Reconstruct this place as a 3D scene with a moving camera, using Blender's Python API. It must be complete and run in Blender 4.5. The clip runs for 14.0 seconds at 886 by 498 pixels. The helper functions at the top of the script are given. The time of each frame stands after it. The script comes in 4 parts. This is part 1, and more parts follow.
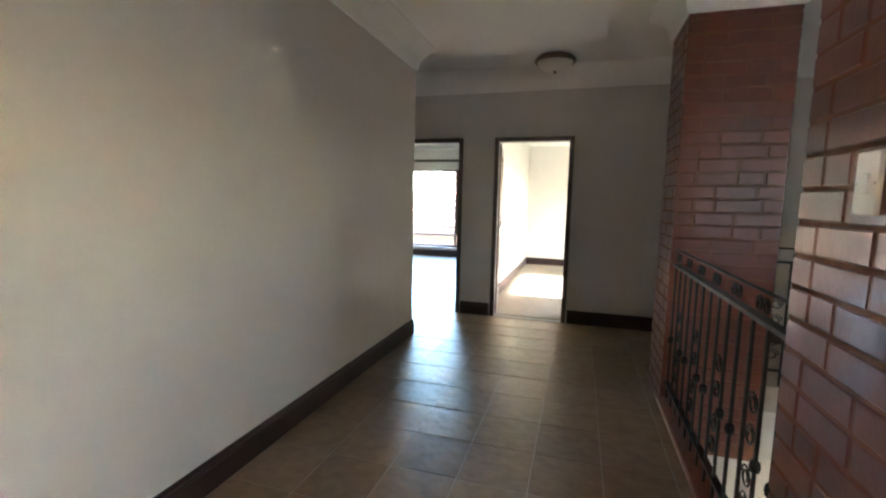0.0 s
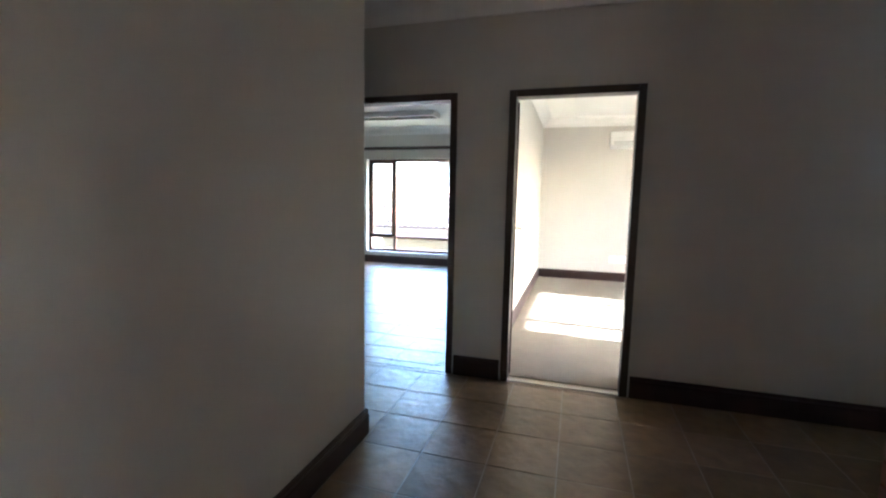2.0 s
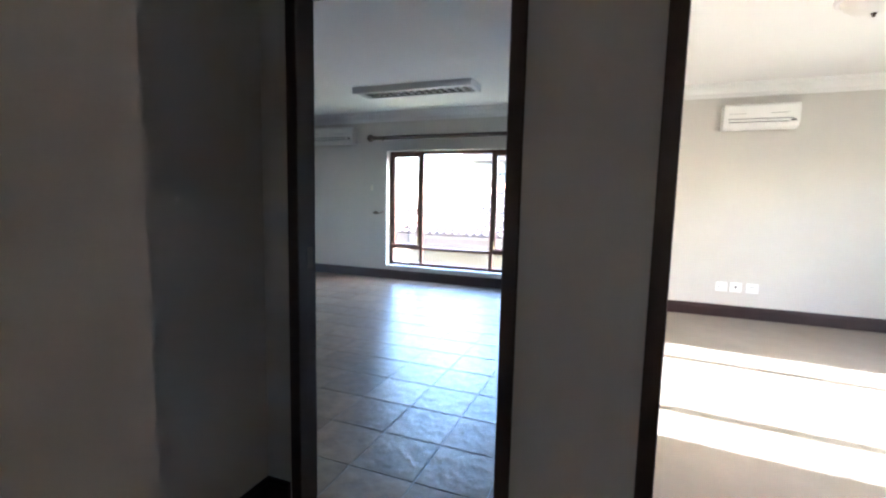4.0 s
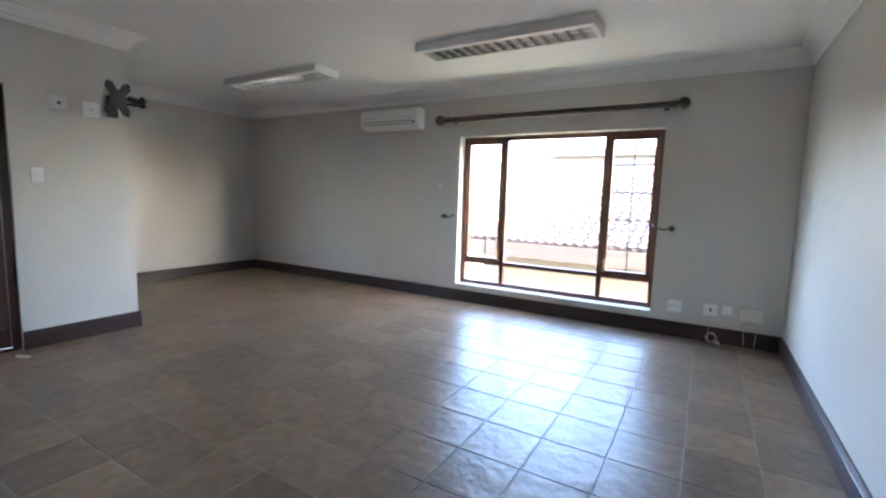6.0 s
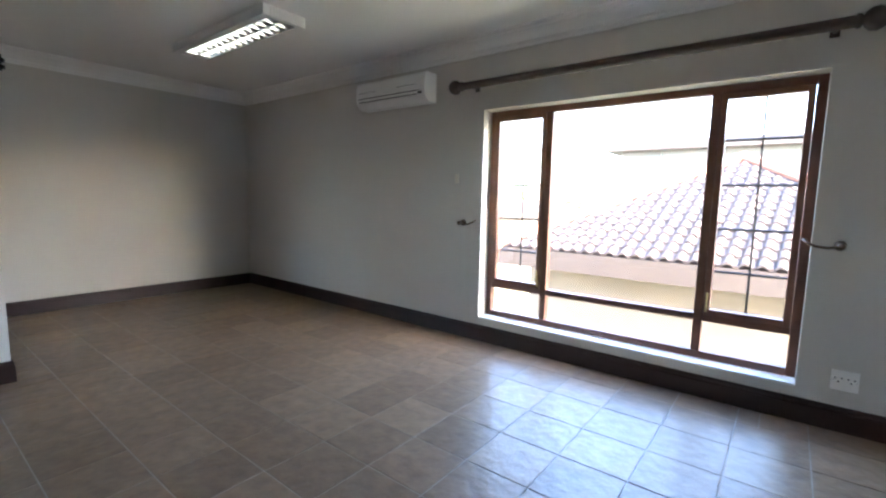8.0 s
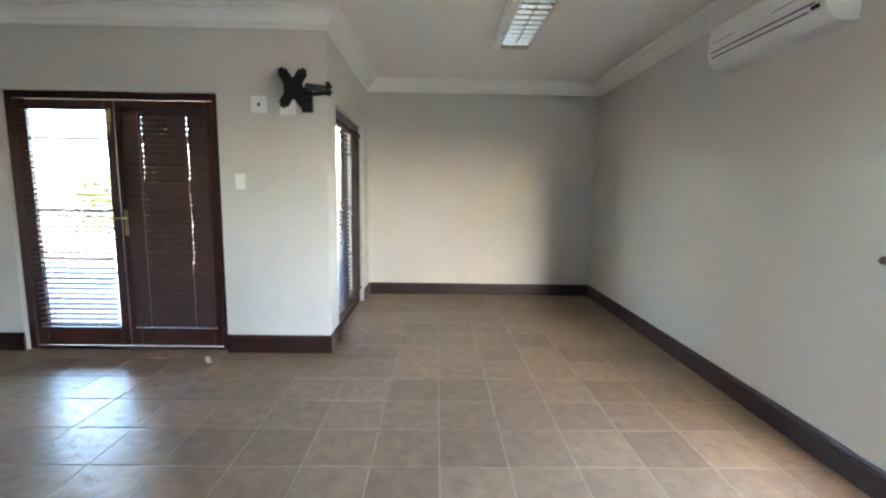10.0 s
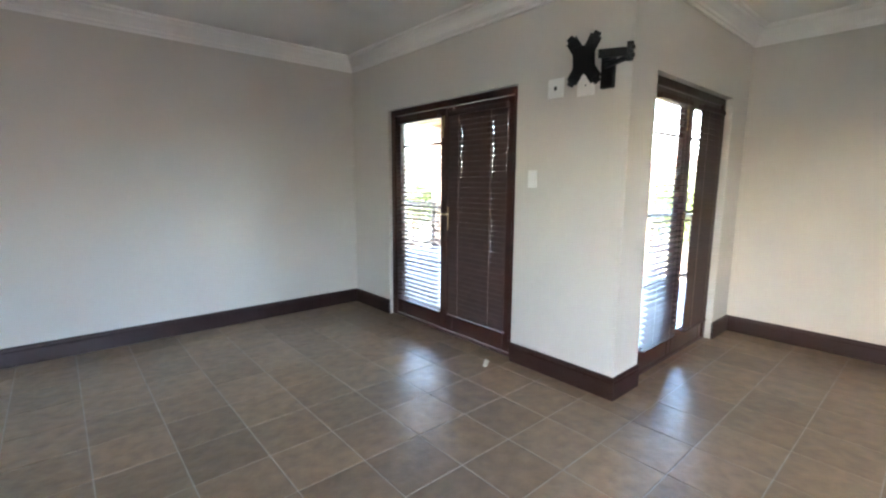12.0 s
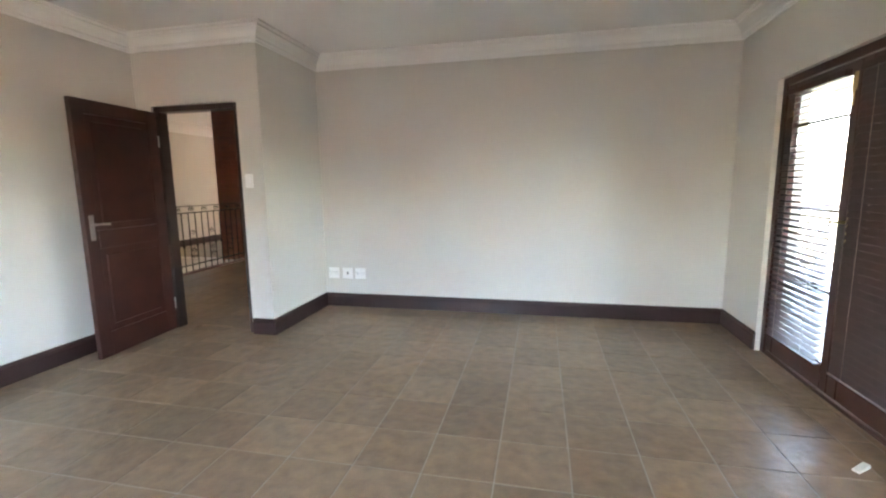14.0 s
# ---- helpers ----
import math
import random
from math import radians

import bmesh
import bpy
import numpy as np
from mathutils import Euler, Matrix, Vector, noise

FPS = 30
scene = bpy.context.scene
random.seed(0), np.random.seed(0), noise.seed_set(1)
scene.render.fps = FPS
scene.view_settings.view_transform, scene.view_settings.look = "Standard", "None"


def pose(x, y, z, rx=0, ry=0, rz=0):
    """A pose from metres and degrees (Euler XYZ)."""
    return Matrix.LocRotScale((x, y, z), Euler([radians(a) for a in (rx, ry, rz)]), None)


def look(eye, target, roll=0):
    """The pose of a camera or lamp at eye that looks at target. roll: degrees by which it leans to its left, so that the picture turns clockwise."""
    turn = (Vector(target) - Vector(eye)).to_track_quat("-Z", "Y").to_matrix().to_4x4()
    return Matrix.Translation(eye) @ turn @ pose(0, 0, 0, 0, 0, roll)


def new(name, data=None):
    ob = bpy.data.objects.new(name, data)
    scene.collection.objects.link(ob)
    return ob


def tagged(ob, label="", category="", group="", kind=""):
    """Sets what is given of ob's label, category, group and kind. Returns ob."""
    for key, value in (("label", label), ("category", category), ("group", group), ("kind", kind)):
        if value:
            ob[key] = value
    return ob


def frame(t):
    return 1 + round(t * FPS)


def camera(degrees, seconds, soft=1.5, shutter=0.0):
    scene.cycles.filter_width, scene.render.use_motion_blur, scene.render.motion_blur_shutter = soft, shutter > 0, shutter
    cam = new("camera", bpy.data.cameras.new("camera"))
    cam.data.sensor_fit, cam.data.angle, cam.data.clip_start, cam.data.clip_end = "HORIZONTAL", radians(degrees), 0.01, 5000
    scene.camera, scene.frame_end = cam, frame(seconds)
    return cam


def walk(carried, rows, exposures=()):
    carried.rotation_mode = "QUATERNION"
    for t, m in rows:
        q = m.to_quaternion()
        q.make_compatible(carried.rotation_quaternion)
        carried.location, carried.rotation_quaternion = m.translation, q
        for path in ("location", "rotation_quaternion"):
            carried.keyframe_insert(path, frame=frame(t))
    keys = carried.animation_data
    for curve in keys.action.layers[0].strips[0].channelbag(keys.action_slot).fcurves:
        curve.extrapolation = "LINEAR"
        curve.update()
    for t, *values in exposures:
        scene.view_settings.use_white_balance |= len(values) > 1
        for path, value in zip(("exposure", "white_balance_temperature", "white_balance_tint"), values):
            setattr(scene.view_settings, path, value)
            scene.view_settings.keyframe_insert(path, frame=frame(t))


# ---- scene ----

cam = camera(89.8, 14.0, soft=2.3)
PATH = [
    (0, (1.297, -5.006, 1.32), (0.72, -3.103, 1.102), 1.3),
    (0.5, (1.182, -4.534, 1.304), (0.604, -2.632, 1.085), 1.0),
    (1, (1.047, -4.07, 1.3), (0.473, -2.166, 1.081), 1.3),
    (1.5, (0.983, -3.573, 1.316), (0.406, -1.671, 1.09), 1.2),
    (2, (0.829, -3.088, 1.298), (0.262, -1.183, 1.071), 1.1),
    (2.5, (0.711, -2.646, 1.275), (0.144, -0.74, 1.056), 1.2),
    (3, (0.576, -2.177, 1.302), (0.01, -0.271, 1.083), 1.2),
    (3.5, (0.401, -1.735, 1.299), (-0.201, 0.159, 1.078), 1.3),
    (4, (0.268, -1.328, 1.264), (-0.454, 0.525, 1.051), 1.3),
    (6.3, (-0.581, 0.373, 1.29), (-1.613, 2.07, 1.057), 1.7),
    (6.5, (-0.606, 0.548, 1.29), (-1.651, 2.238, 1.056), 1.6),
    (7, (-0.728, 0.978, 1.284), (-1.775, 2.666, 1.057), 1.6),
    (7.2, (-0.794, 1.13, 1.28), (-1.837, 2.822, 1.054), 1.6),
    (9.3, (-1.363, 2.6, 1.284), (-3.193, 3.372, 1.048), 0.6),
    (9.5, (-1.403, 2.741, 1.288), (-3.303, 3.317, 1.049), 0.7),
    (10, (-1.547, 3.036, 1.33), (-3.529, 3.071, 1.065), 0.9),
    (10.5, (-1.759, 3.207, 1.325), (-3.701, 2.813, 1.057), 0.7),
    (11, (-1.966, 3.366, 1.334), (-3.78, 2.573, 1.058), 0.7),
    (11.5, (-2.218, 3.454, 1.34), (-3.79, 2.253, 1.049), 0.4),
    (12, (-2.516, 3.474, 1.341), (-3.817, 1.983, 1.045), 0.3),
    (12.5, (-2.759, 3.507, 1.295), (-3.729, 1.781, 1.011), 0.5),
    (13, (-3.074, 3.484, 1.349), (-3.552, 1.569, 1.026), -0.3),
    (13.5, (-3.304, 3.469, 1.371), (-3.326, 1.496, 1.048), -0.8),
    (14, (-3.389, 3.532, 1.316), (-2.961, 1.6, 1.027), -0.8),
]
walk(cam, [(t, look(eye, target, roll)) for t, eye, target, roll in PATH],
     [(0, 6.45, 5550, 8), (1.5, 6.1, 5400, 11), (3.0, 5.85, 5250, 13), (4.2, 5.75, 5250, 15), (6.3, 5.75, 5850, 19), (7.2, 5.4, 5850, 19), (9.3, 5.45, 5900, 17),
      (10, 6.4, 6100, 16), (10.5, 6.55, 5900, 15), (11, 6.55, 5850, 16), (12.5, 6.2, 6450, 19), (13.5, 6.6, 6550, 20), (14, 6.8, 6800, 19)])

# ---------------------------------------------------------------- world and sun
SUN_EL, SUN_AZ = radians(26), radians(-5.3)      # sun stands towards +x, a little -y
world = bpy.data.worlds.new("sky")
scene.world = world
world.use_nodes = True
wt = world.node_tree
sky = wt.nodes.new("ShaderNodeTexSky")
sky.sky_type = "NISHITA"
sky.sun_disc = False
sky.sun_elevation = SUN_EL
sky.sun_rotation = radians(95.3)
sky.air_density, sky.dust_density = 1.0, 2.0
wt.links.new(sky.outputs[0], wt.nodes["Background"].inputs[0])
wt.nodes["Background"].inputs[1].default_value = 0.15
sun = new("sun", bpy.data.lights.new("sun", "SUN"))
sun.data.energy, sun.data.angle, sun.data.color = 2.0, radians(0.6), (1.0, 0.95, 0.88)
sun_to = Vector((math.cos(SUN_EL) * math.cos(SUN_AZ), math.cos(SUN_EL) * math.sin(SUN_AZ), math.sin(SUN_EL)))
sun.matrix_world = look(sun_to * 60, (0, 0, 0))


# ---------------------------------------------------------------- materials
def material(name, base, rough=0.6, metal=0.0, vary=0.12, scale=3.0, bump=0.0, bump_scale=60.0, second=None, spec=0.5, piece=0.0, coat=0.0):
    """A surface with two scales of colour variation, grain in the relief and, for pieces, a tone of their own."""
    m = bpy.data.materials.new(name)
    m.use_nodes = True
    t = m.node_tree
    b = t.nodes["Principled BSDF"]
    b.inputs["Roughness"].default_value = rough
    b.inputs["Metallic"].default_value = metal
    b.inputs["Specular IOR Level"].default_value = spec
    b.inputs["Coat Weight"].default_value = coat
    co = t.nodes.new("ShaderNodeNewGeometry")
    n1, n2 = t.nodes.new("ShaderNodeTexNoise"), t.nodes.new("ShaderNodeTexNoise")
    n1.inputs["Scale"].default_value, n1.inputs["Detail"].default_value = scale, 5
    n2.inputs["Scale"].default_value, n2.inputs["Detail"].default_value = bump_scale, 4
    where = co.outputs["Position"]
    if piece:                                   # each piece has its own stretch of the pattern
        info, isl, fr, off = (t.nodes.new(n) for n in ("ShaderNodeObjectInfo", "ShaderNodeMath", "ShaderNodeMath", "ShaderNodeVectorMath"))
        isl.operation, fr.operation, off.operation = "ADD", "FRACT", "MULTIPLY_ADD"
        t.links.new(info.outputs["Random"], isl.inputs[0])
        t.links.new(co.outputs["Random Per Island"], isl.inputs[1])
        t.links.new(isl.outputs[0], fr.inputs[0])
        t.links.new(fr.outputs[0], off.inputs[0])
        off.inputs[1].default_value = (37.0, 53.0, 0.0)
        t.links.new(where, off.inputs[2])
        where = off.outputs[0]
    for n in (n1, n2):
        t.links.new(where, n.inputs["Vector"])
    add = t.nodes.new("ShaderNodeMath")
    add.operation = "MULTIPLY_ADD"
    add.inputs[1].default_value = 0.3
    t.links.new(n2.outputs[0], add.inputs[0])
    t.links.new(n1.outputs[0], add.inputs[2])
    ramp = t.nodes.new("ShaderNodeValToRGB")
    second = second or [c * (1 - vary) for c in base]
    ramp.color_ramp.elements[0].position, ramp.color_ramp.elements[1].position = 0.42, 0.88
    ramp.color_ramp.elements[0].color, ramp.color_ramp.elements[1].color = (*second, 1), (*base, 1)
    t.links.new(add.outputs[0], ramp.inputs[0])
    colour = ramp.outputs[0]
    if piece:
        hsv, ma = t.nodes.new("ShaderNodeHueSaturation"), t.nodes.new("ShaderNodeMath")
        ma.operation = "MULTIPLY_ADD"
        ma.inputs[1].default_value, ma.inputs[2].default_value = piece, 1 - piece / 2
        t.links.new(fr.outputs[0], ma.inputs[0])
        t.links.new(ma.outputs[0], hsv.inputs["Value"])
        t.links.new(colour, hsv.inputs["Color"])
        colour = hsv.outputs[0]
    t.links.new(colour, b.inputs["Base Color"])
    if bump:
        bp = t.nodes.new("ShaderNodeBump")
        bp.inputs["Strength"].default_value, bp.inputs["Distance"].default_value = bump, 0.01
        t.links.new(add.outputs[0], bp.inputs["Height"])
        t.links.new(bp.outputs[0], b.inputs["Normal"])
    return m


def glass_material(name, tint=(0.96, 0.98, 0.97)):
    m = bpy.data.materials.new(name)
    m.use_nodes = True
    t = m.node_tree
    out = t.nodes["Material Output"]
    clear, gloss, mix = (t.nodes.new(n) for n in ("ShaderNodeBsdfTransparent", "ShaderNodeBsdfGlossy", "ShaderNodeMixShader"))
    clear.inputs[0].default_value = (*tint, 1)
    gloss.inputs["Roughness"].default_value = 0.02
    mix.inputs[0].default_value = 0.05
    t.links.new(clear.outputs[0], mix.inputs[1])
    t.links.new(gloss.outputs[0], mix.inputs[2])
    t.links.new(mix.outputs[0], out.inputs[0])
    return m


WALL = material("wall_paint", (0.63, 0.60, 0.545), 0.36, vary=0.07, scale=1.2, bump=0.06, bump_scale=160, spec=0.35)
CEIL = material("ceiling_paint", (0.85, 0.84, 0.81), 0.8, vary=0.04, scale=1.0, bump=0.03, bump_scale=120)
PLASTER = material("cornice_plaster", (0.82, 0.81, 0.78), 0.55, vary=0.04, scale=3, bump=0.03, bump_scale=90)
BASE = material("baseboard_timber", (0.034, 0.013, 0.0105), 0.42, vary=0.35, scale=5, bump=0.08, bump_scale=70)
DARKWOOD = material("dark_timber", (0.056, 0.017, 0.011), 0.3, vary=0.45, scale=6, bump=0.1, bump_scale=50)
FRAME = material("frame_timber", (0.060, 0.036, 0.028), 0.4, vary=0.35, scale=5, bump=0.08, bump_scale=60)
WINWOOD = material("window_timber", (0.20, 0.085, 0.05), 0.42, vary=0.35, scale=7, bump=0.1, bump_scale=60)
TILE = material("ceramic_tile", (0.305, 0.202, 0.118), 0.34, scale=12, second=(0.195, 0.132, 0.082), bump=0.6, bump_scale=19, piece=0.38, spec=0.6)
GROUT = material("grout", (0.45, 0.40, 0.33), 0.85, vary=0.3, scale=9, bump=0.1, bump_scale=140)
CARPET = material("carpet", (0.28, 0.245, 0.205), 0.95, vary=0.12, scale=4, bump=0.5, bump_scale=420, spec=0.1)
BRICK = material("face_brick", (0.19, 0.045, 0.022), 0.3, scale=9, second=(0.125, 0.029, 0.015), bump=0.25, bump_scale=60, piece=0.2, spec=0.8, coat=0.15)
MORTAR = material("mortar", (0.24, 0.11, 0.065), 0.9, vary=0.25, scale=12, bump=0.3, bump_scale=120)
IRON = material("black_iron", (0.022, 0.021, 0.021), 0.45, 0.4, vary=0.3, scale=10, bump=0.1, bump_scale=90)
STEEL = material("brushed_steel", (0.55, 0.53, 0.50), 0.32, 0.9, vary=0.1, scale=14)
WHITE = material("white_plastic", (0.88, 0.87, 0.84), 0.35, vary=0.05, scale=8)
OLDWHITE = material("aged_plastic", (0.78, 0.73, 0.61), 0.42, vary=0.12, scale=10)
SLOT = material("dark_slot", (0.02, 0.02, 0.02), 0.6)
ENAMEL = material("white_enamel", (0.84, 0.83, 0.80), 0.35, vary=0.06, scale=5)
MIRROR = material("louvre_aluminium", (0.82, 0.82, 0.80), 0.16, 1.0, vary=0.08, scale=16)
TUBE = material("tube_glass", (0.85, 0.85, 0.83), 0.25, vary=0.03)
BOWL = material("frosted_bowl", (0.80, 0.78, 0.72), 0.3, vary=0.06, scale=6)
BRONZE = material("bronze_rim", (0.14, 0.10, 0.075), 0.35, 0.7, vary=0.2, scale=12)
GLASS = glass_material("window_glass")
# made-up tint for unseen panes, dims daylight in the carpeted room
TINTED = glass_material("dimming_glass", (0.79, 0.79, 0.77))
SLAT = material("blind_slat", (0.058, 0.03, 0.024), 0.6, vary=0.3, scale=9, piece=0.15)
CORD = material("blind_cord", (0.25, 0.2, 0.16), 0.8)
BLACK = material("black_steel", (0.018, 0.018, 0.019), 0.38, 0.3, vary=0.2, scale=12)
CABLE = material("cable_sheath", (0.62, 0.56, 0.47), 0.5, vary=0.1)
EXTWALL = material("painted_render", (0.25, 0.2, 0.15), 0.8, vary=0.1, scale=1.5, bump=0.1, bump_scale=90)
GREYWALL = material("grey_render", (0.22, 0.215, 0.21), 0.8, vary=0.1, scale=1.5)
FASCIA = material("brown_fascia", (0.10, 0.07, 0.052), 0.6, vary=0.15, scale=4)
ROOFTILE = material("concrete_roof_tile", (0.085, 0.057, 0.043), 0.75, vary=0.25, scale=6, bump=0.2, bump_scale=50, piece=0.3)
RIDGE = material("terracotta_ridge", (0.45, 0.17, 0.09), 0.7, vary=0.2, scale=6)
PAVER = material("balcony_tile", (0.2, 0.195, 0.2), 0.5, vary=0.15, scale=3, bump=0.1, bump_scale=60)
SOFFIT = material("pine_soffit", (0.42, 0.24, 0.11), 0.5, vary=0.25, scale=5, bump=0.1, bump_scale=40)
GROUND = material("ground_earth", (0.20, 0.17, 0.11), 0.95, scale=0.25, second=(0.09, 0.11, 0.05), bump=0.2, bump_scale=8)
LEAF = material("foliage", (0.09, 0.12, 0.035), 0.6, scale=3, second=(0.04, 0.07, 0.02), piece=0.5)
BARK = material("bark", (0.14, 0.10, 0.07), 0.9, vary=0.3, scale=8, bump=0.4, bump_scale=30)
RED = material("red_cushion", (0.55, 0.03, 0.03), 0.7, vary=0.1, scale=6)
BRASS = material("worn_brass", (0.50, 0.38, 0.20), 0.35, 0.9, vary=0.2, scale=14)


# ---------------------------------------------------------------- mesh helpers
def box(bm, x0, x1, y0, y1, z0, z1, m=None, bevel=0.0):
    r = bmesh.ops.create_cube(bm, size=1.0)
    vs = r["verts"]
    for v in vs:
        v.co = Vector((x0 + (v.co.x + 0.5) * (x1 - x0), y0 + (v.co.y + 0.5) * (y1 - y0), z0 + (v.co.z + 0.5) * (z1 - z0)))
    if m is not None:
        bmesh.ops.transform(bm, matrix=m, verts=vs)
    if bevel:
        es = list({e for v in vs for e in v.link_edges})
        bmesh.ops.bevel(bm, geom=es, offset=bevel, segments=1, affect="EDGES", profile=0.5)
    return bm


def boxed(x0, x1, y0, y1, z0, z1, bevel=0.0, m=None):
    return box(bmesh.new(), x0, x1, y0, y1, z0, z1, m, bevel)


def rod(bm, a, b, r, seg=10, r2=None):
    a, b = Vector(a), Vector(b)
    d = b - a
    m = Matrix.Translation((a + b) / 2) @ d.to_track_quat("Z", "Y").to_matrix().to_4x4()
    bmesh.ops.create_cone(bm, cap_ends=True, segments=seg, radius1=r, radius2=r if r2 is None else r2, depth=d.length, matrix=m)
    return bm


def tube(bm, pts, r, seg=6):
    """A bent bar through the points."""
    pts = [Vector(p) for p in pts]
    rings = []
    for i, p in enumerate(pts):
        d = (pts[min(i + 1, len(pts) - 1)] - pts[max(i - 1, 0)]).normalized()
        u = d.orthogonal().normalized() if abs(d.z) > 0.99 else d.cross(Vector((0, 0, 1))).normalized()
        w = d.cross(u)
        rings.append([bm.verts.new(p + r * (math.cos(a) * u + math.sin(a) * w)) for a in (2 * math.pi * k / seg for k in range(seg))])
    for a, b in zip(rings, rings[1:]):
        best = min(range(seg), key=lambda s: (a[0].co - b[s].co).length)
        for k in range(seg):
            bm.faces.new((a[k], a[(k + 1) % seg], b[(k + 1 + best) % seg], b[(k + best) % seg]))
    bm.faces.new(rings[0]), bm.faces.new(rings[-1])
    return bm


def lathe(bm, prof, m=None, seg=28):
    """Turns a profile of (radius, height) round the z axis."""
    rings = []
    for r, z in prof:
        rings.append([bm.verts.new((r * math.cos(2 * math.pi * k / seg), r * math.sin(2 * math.pi * k / seg), z)) for k in range(seg)] if r > 1e-5 else [bm.verts.new((0, 0, z))])
    for a, b in zip(rings, rings[1:]):
        for k in range(seg):
            q = [a[k % len(a)], a[(k + 1) % len(a)], b[(k + 1) % len(b)], b[k % len(b)]]
            q = list(dict.fromkeys(q))
            if len(q) > 2:
                bm.faces.new(q)
    if m is not None:
        bmesh.ops.transform(bm, matrix=m, verts=bm.verts[:])
    return bm


def sweep(bm, pts, prof, closed=False):
    """Runs a profile of (offset into the room, height) along a plan line with mitred corners; the room lies on the line's left."""
    pts = [Vector(p) for p in pts]
    n = len(pts)
    rings = []
    for i, p in enumerate(pts):
        nb = []
        if closed or i > 0:
            nb.append((p - pts[i - 1]).normalized())
        if closed or i < n - 1:
            nb.append((pts[(i + 1) % n] - p).normalized())
        ns = [Vector((-d.y, d.x)) for d in nb]
        if len(ns) == 2:
            mm = (ns[0] + ns[1]) / (1 + ns[0].dot(ns[1]))
        else:
            mm = ns[0]
        rings.append([bm.verts.new((p.x + mm.x * o, p.y + mm.y * o, z)) for o, z in prof])
    k = len(prof)
    for a, b in list(zip(rings, rings[1:])) + ([(rings[-1], rings[0])] if closed else []):
        for j in range(k):
            bm.faces.new((a[j], a[(j + 1) % k], b[(j + 1) % k], b[j]))
    if not closed:
        bm.faces.new(rings[0]), bm.faces.new(rings[-1])
    return bm


def mesh_of(name, bm, mat, smooth=False):
    bmesh.ops.recalc_face_normals(bm, faces=bm.faces[:])
    me = bpy.data.meshes.new(name)
    bm.to_mesh(me)
    bm.free()
    me.materials.append(mat)
    if smooth:
        for p in me.polygons:
            p.use_smooth = True
    return me


def part(name, bm, mat, parent=None, label="", smooth=False):
    ob = new(name, mesh_of(name, bm, mat, smooth))
    if parent is not None:
        ob.parent = parent
    if label:
        ob["label"] = label
    return ob


def thing(name, label, category, m=None, group=""):
    ob = new(name)
    ob.empty_display_size = 0.1
    if m is not None:
        ob.matrix_world = m
    return tagged(ob, label, category, group)


def structure(name, bm, mat, label, category, smooth=False):
    return tagged(part(name, bm, mat, smooth=smooth), label, category, kind="structure")


# ---------------------------------------------------------------- plan
H = 2.622
HH = 2.735                                       # the hall's ceiling is higher than the room's
XR, YW, XA, YP, XP, YO, XT, YD = 0.155, 5.01, -7.12, 2.198, -5.035, -0.896, -1.08, 0.11
LD0, LD1, RD0, RD1, DH = -0.862, -0.004, 0.36, 1.211, 2.028
W0, W1, WZ0, WZ1 = -3.19, -0.93, 0.206, 2.036
D10, D11, D1H = -0.235, 1.375, 2.024
XC, YC, XN = -0.228, -0.982, -0.985               # corridor corner and the recess beside the first door
D20, D21, D2H = -6.74, -5.357, 2.024
XB, XBR, YB = 0.245, 4.0, 4.585
BW0, BW1 = 0.88, 2.95
PX0, PX1, PF0, PF1 = 1.893, 2.50, -1.76, -1.25
NX0, NF1 = 1.86, -3.58
XE, YS = 4.5, -7.5


def wall(name, axis, p0, p1, a0, a1, holes=(), z0=-0.03, z1=2.9, mat=WALL, label="smooth beige painted plaster wall"):
    bm = bmesh.new()

    def piece(a, b, c, d):
        if b - a > 1e-4 and d - c > 1e-4:
            if axis == "y":
                box(bm, a, b, p0, p1, c, d)
            else:
                box(bm, p0, p1, a, b, c, d)
    at = a0
    for h0, h1, c, d in sorted(holes):
        piece(at, h0, z0, z1)
        piece(h0, h1, z0, c)
        piece(h0, h1, d, z1)
        at = h1
    piece(at, a1, z0, z1)
    return structure(name, bm, mat, label, "wall")


wall("wall_doors", "y", 0.0, YD, XT, XE, [(LD0, LD1, -0.03, DH), (RD0, RD1, -0.03, DH)])
wall("wall_return", "x", XT, XN, YC, 0.0)
wall("wall_outlets", "y", -1.12, YO, XP - 0.22, XT)
wall("wall_recess", "y", -1.15, YC, XT, XC)
wall("wall_corridor", "x", -0.47, XC, YS, -1.15)
wall("wall_balcony", "x", XP - 0.22, XP, YO, YP, [(D10, D11, -0.03, D1H)])
wall("wall_alcove", "y", YP - 0.22, YP, XA - 0.22, XP - 0.22, [(D20, D21, -0.03, D2H)])
wall("wall_alcove_end", "x", XA - 0.22, XA, YP, YW)
wall("wall_window", "y", YW, YW + 0.22, XA - 0.22, XB + 0.1, [(W0, W1, WZ0, WZ1)])
wall("wall_partition", "x", XR, XB, YD, YW)
wall("wall_carpet_room_back", "y", YB, YB + 0.2, XB, XBR + 0.2)
wall("wall_carpet_room_side", "x", XBR, XBR + 0.2, YD, YB, [(BW0, BW1, 0.15, 2.05)])
wall("wall_nib", "y", YD, 0.30, RD1 + 0.004, RD1 + 0.2)
# both holes are out of view, added to bring daylight into the hall
wall("wall_stair_side", "x", XE, XE + 0.2, YS, YD, [(-7.27, -6.6, 1.36, 1.95), (-2.9, -1.9, -2.0, -1.05)], z0=-3.0)
wall("wall_corridor_end", "y", YS - 0.2, YS, -0.47, XE + 0.2, z0=-3.0)

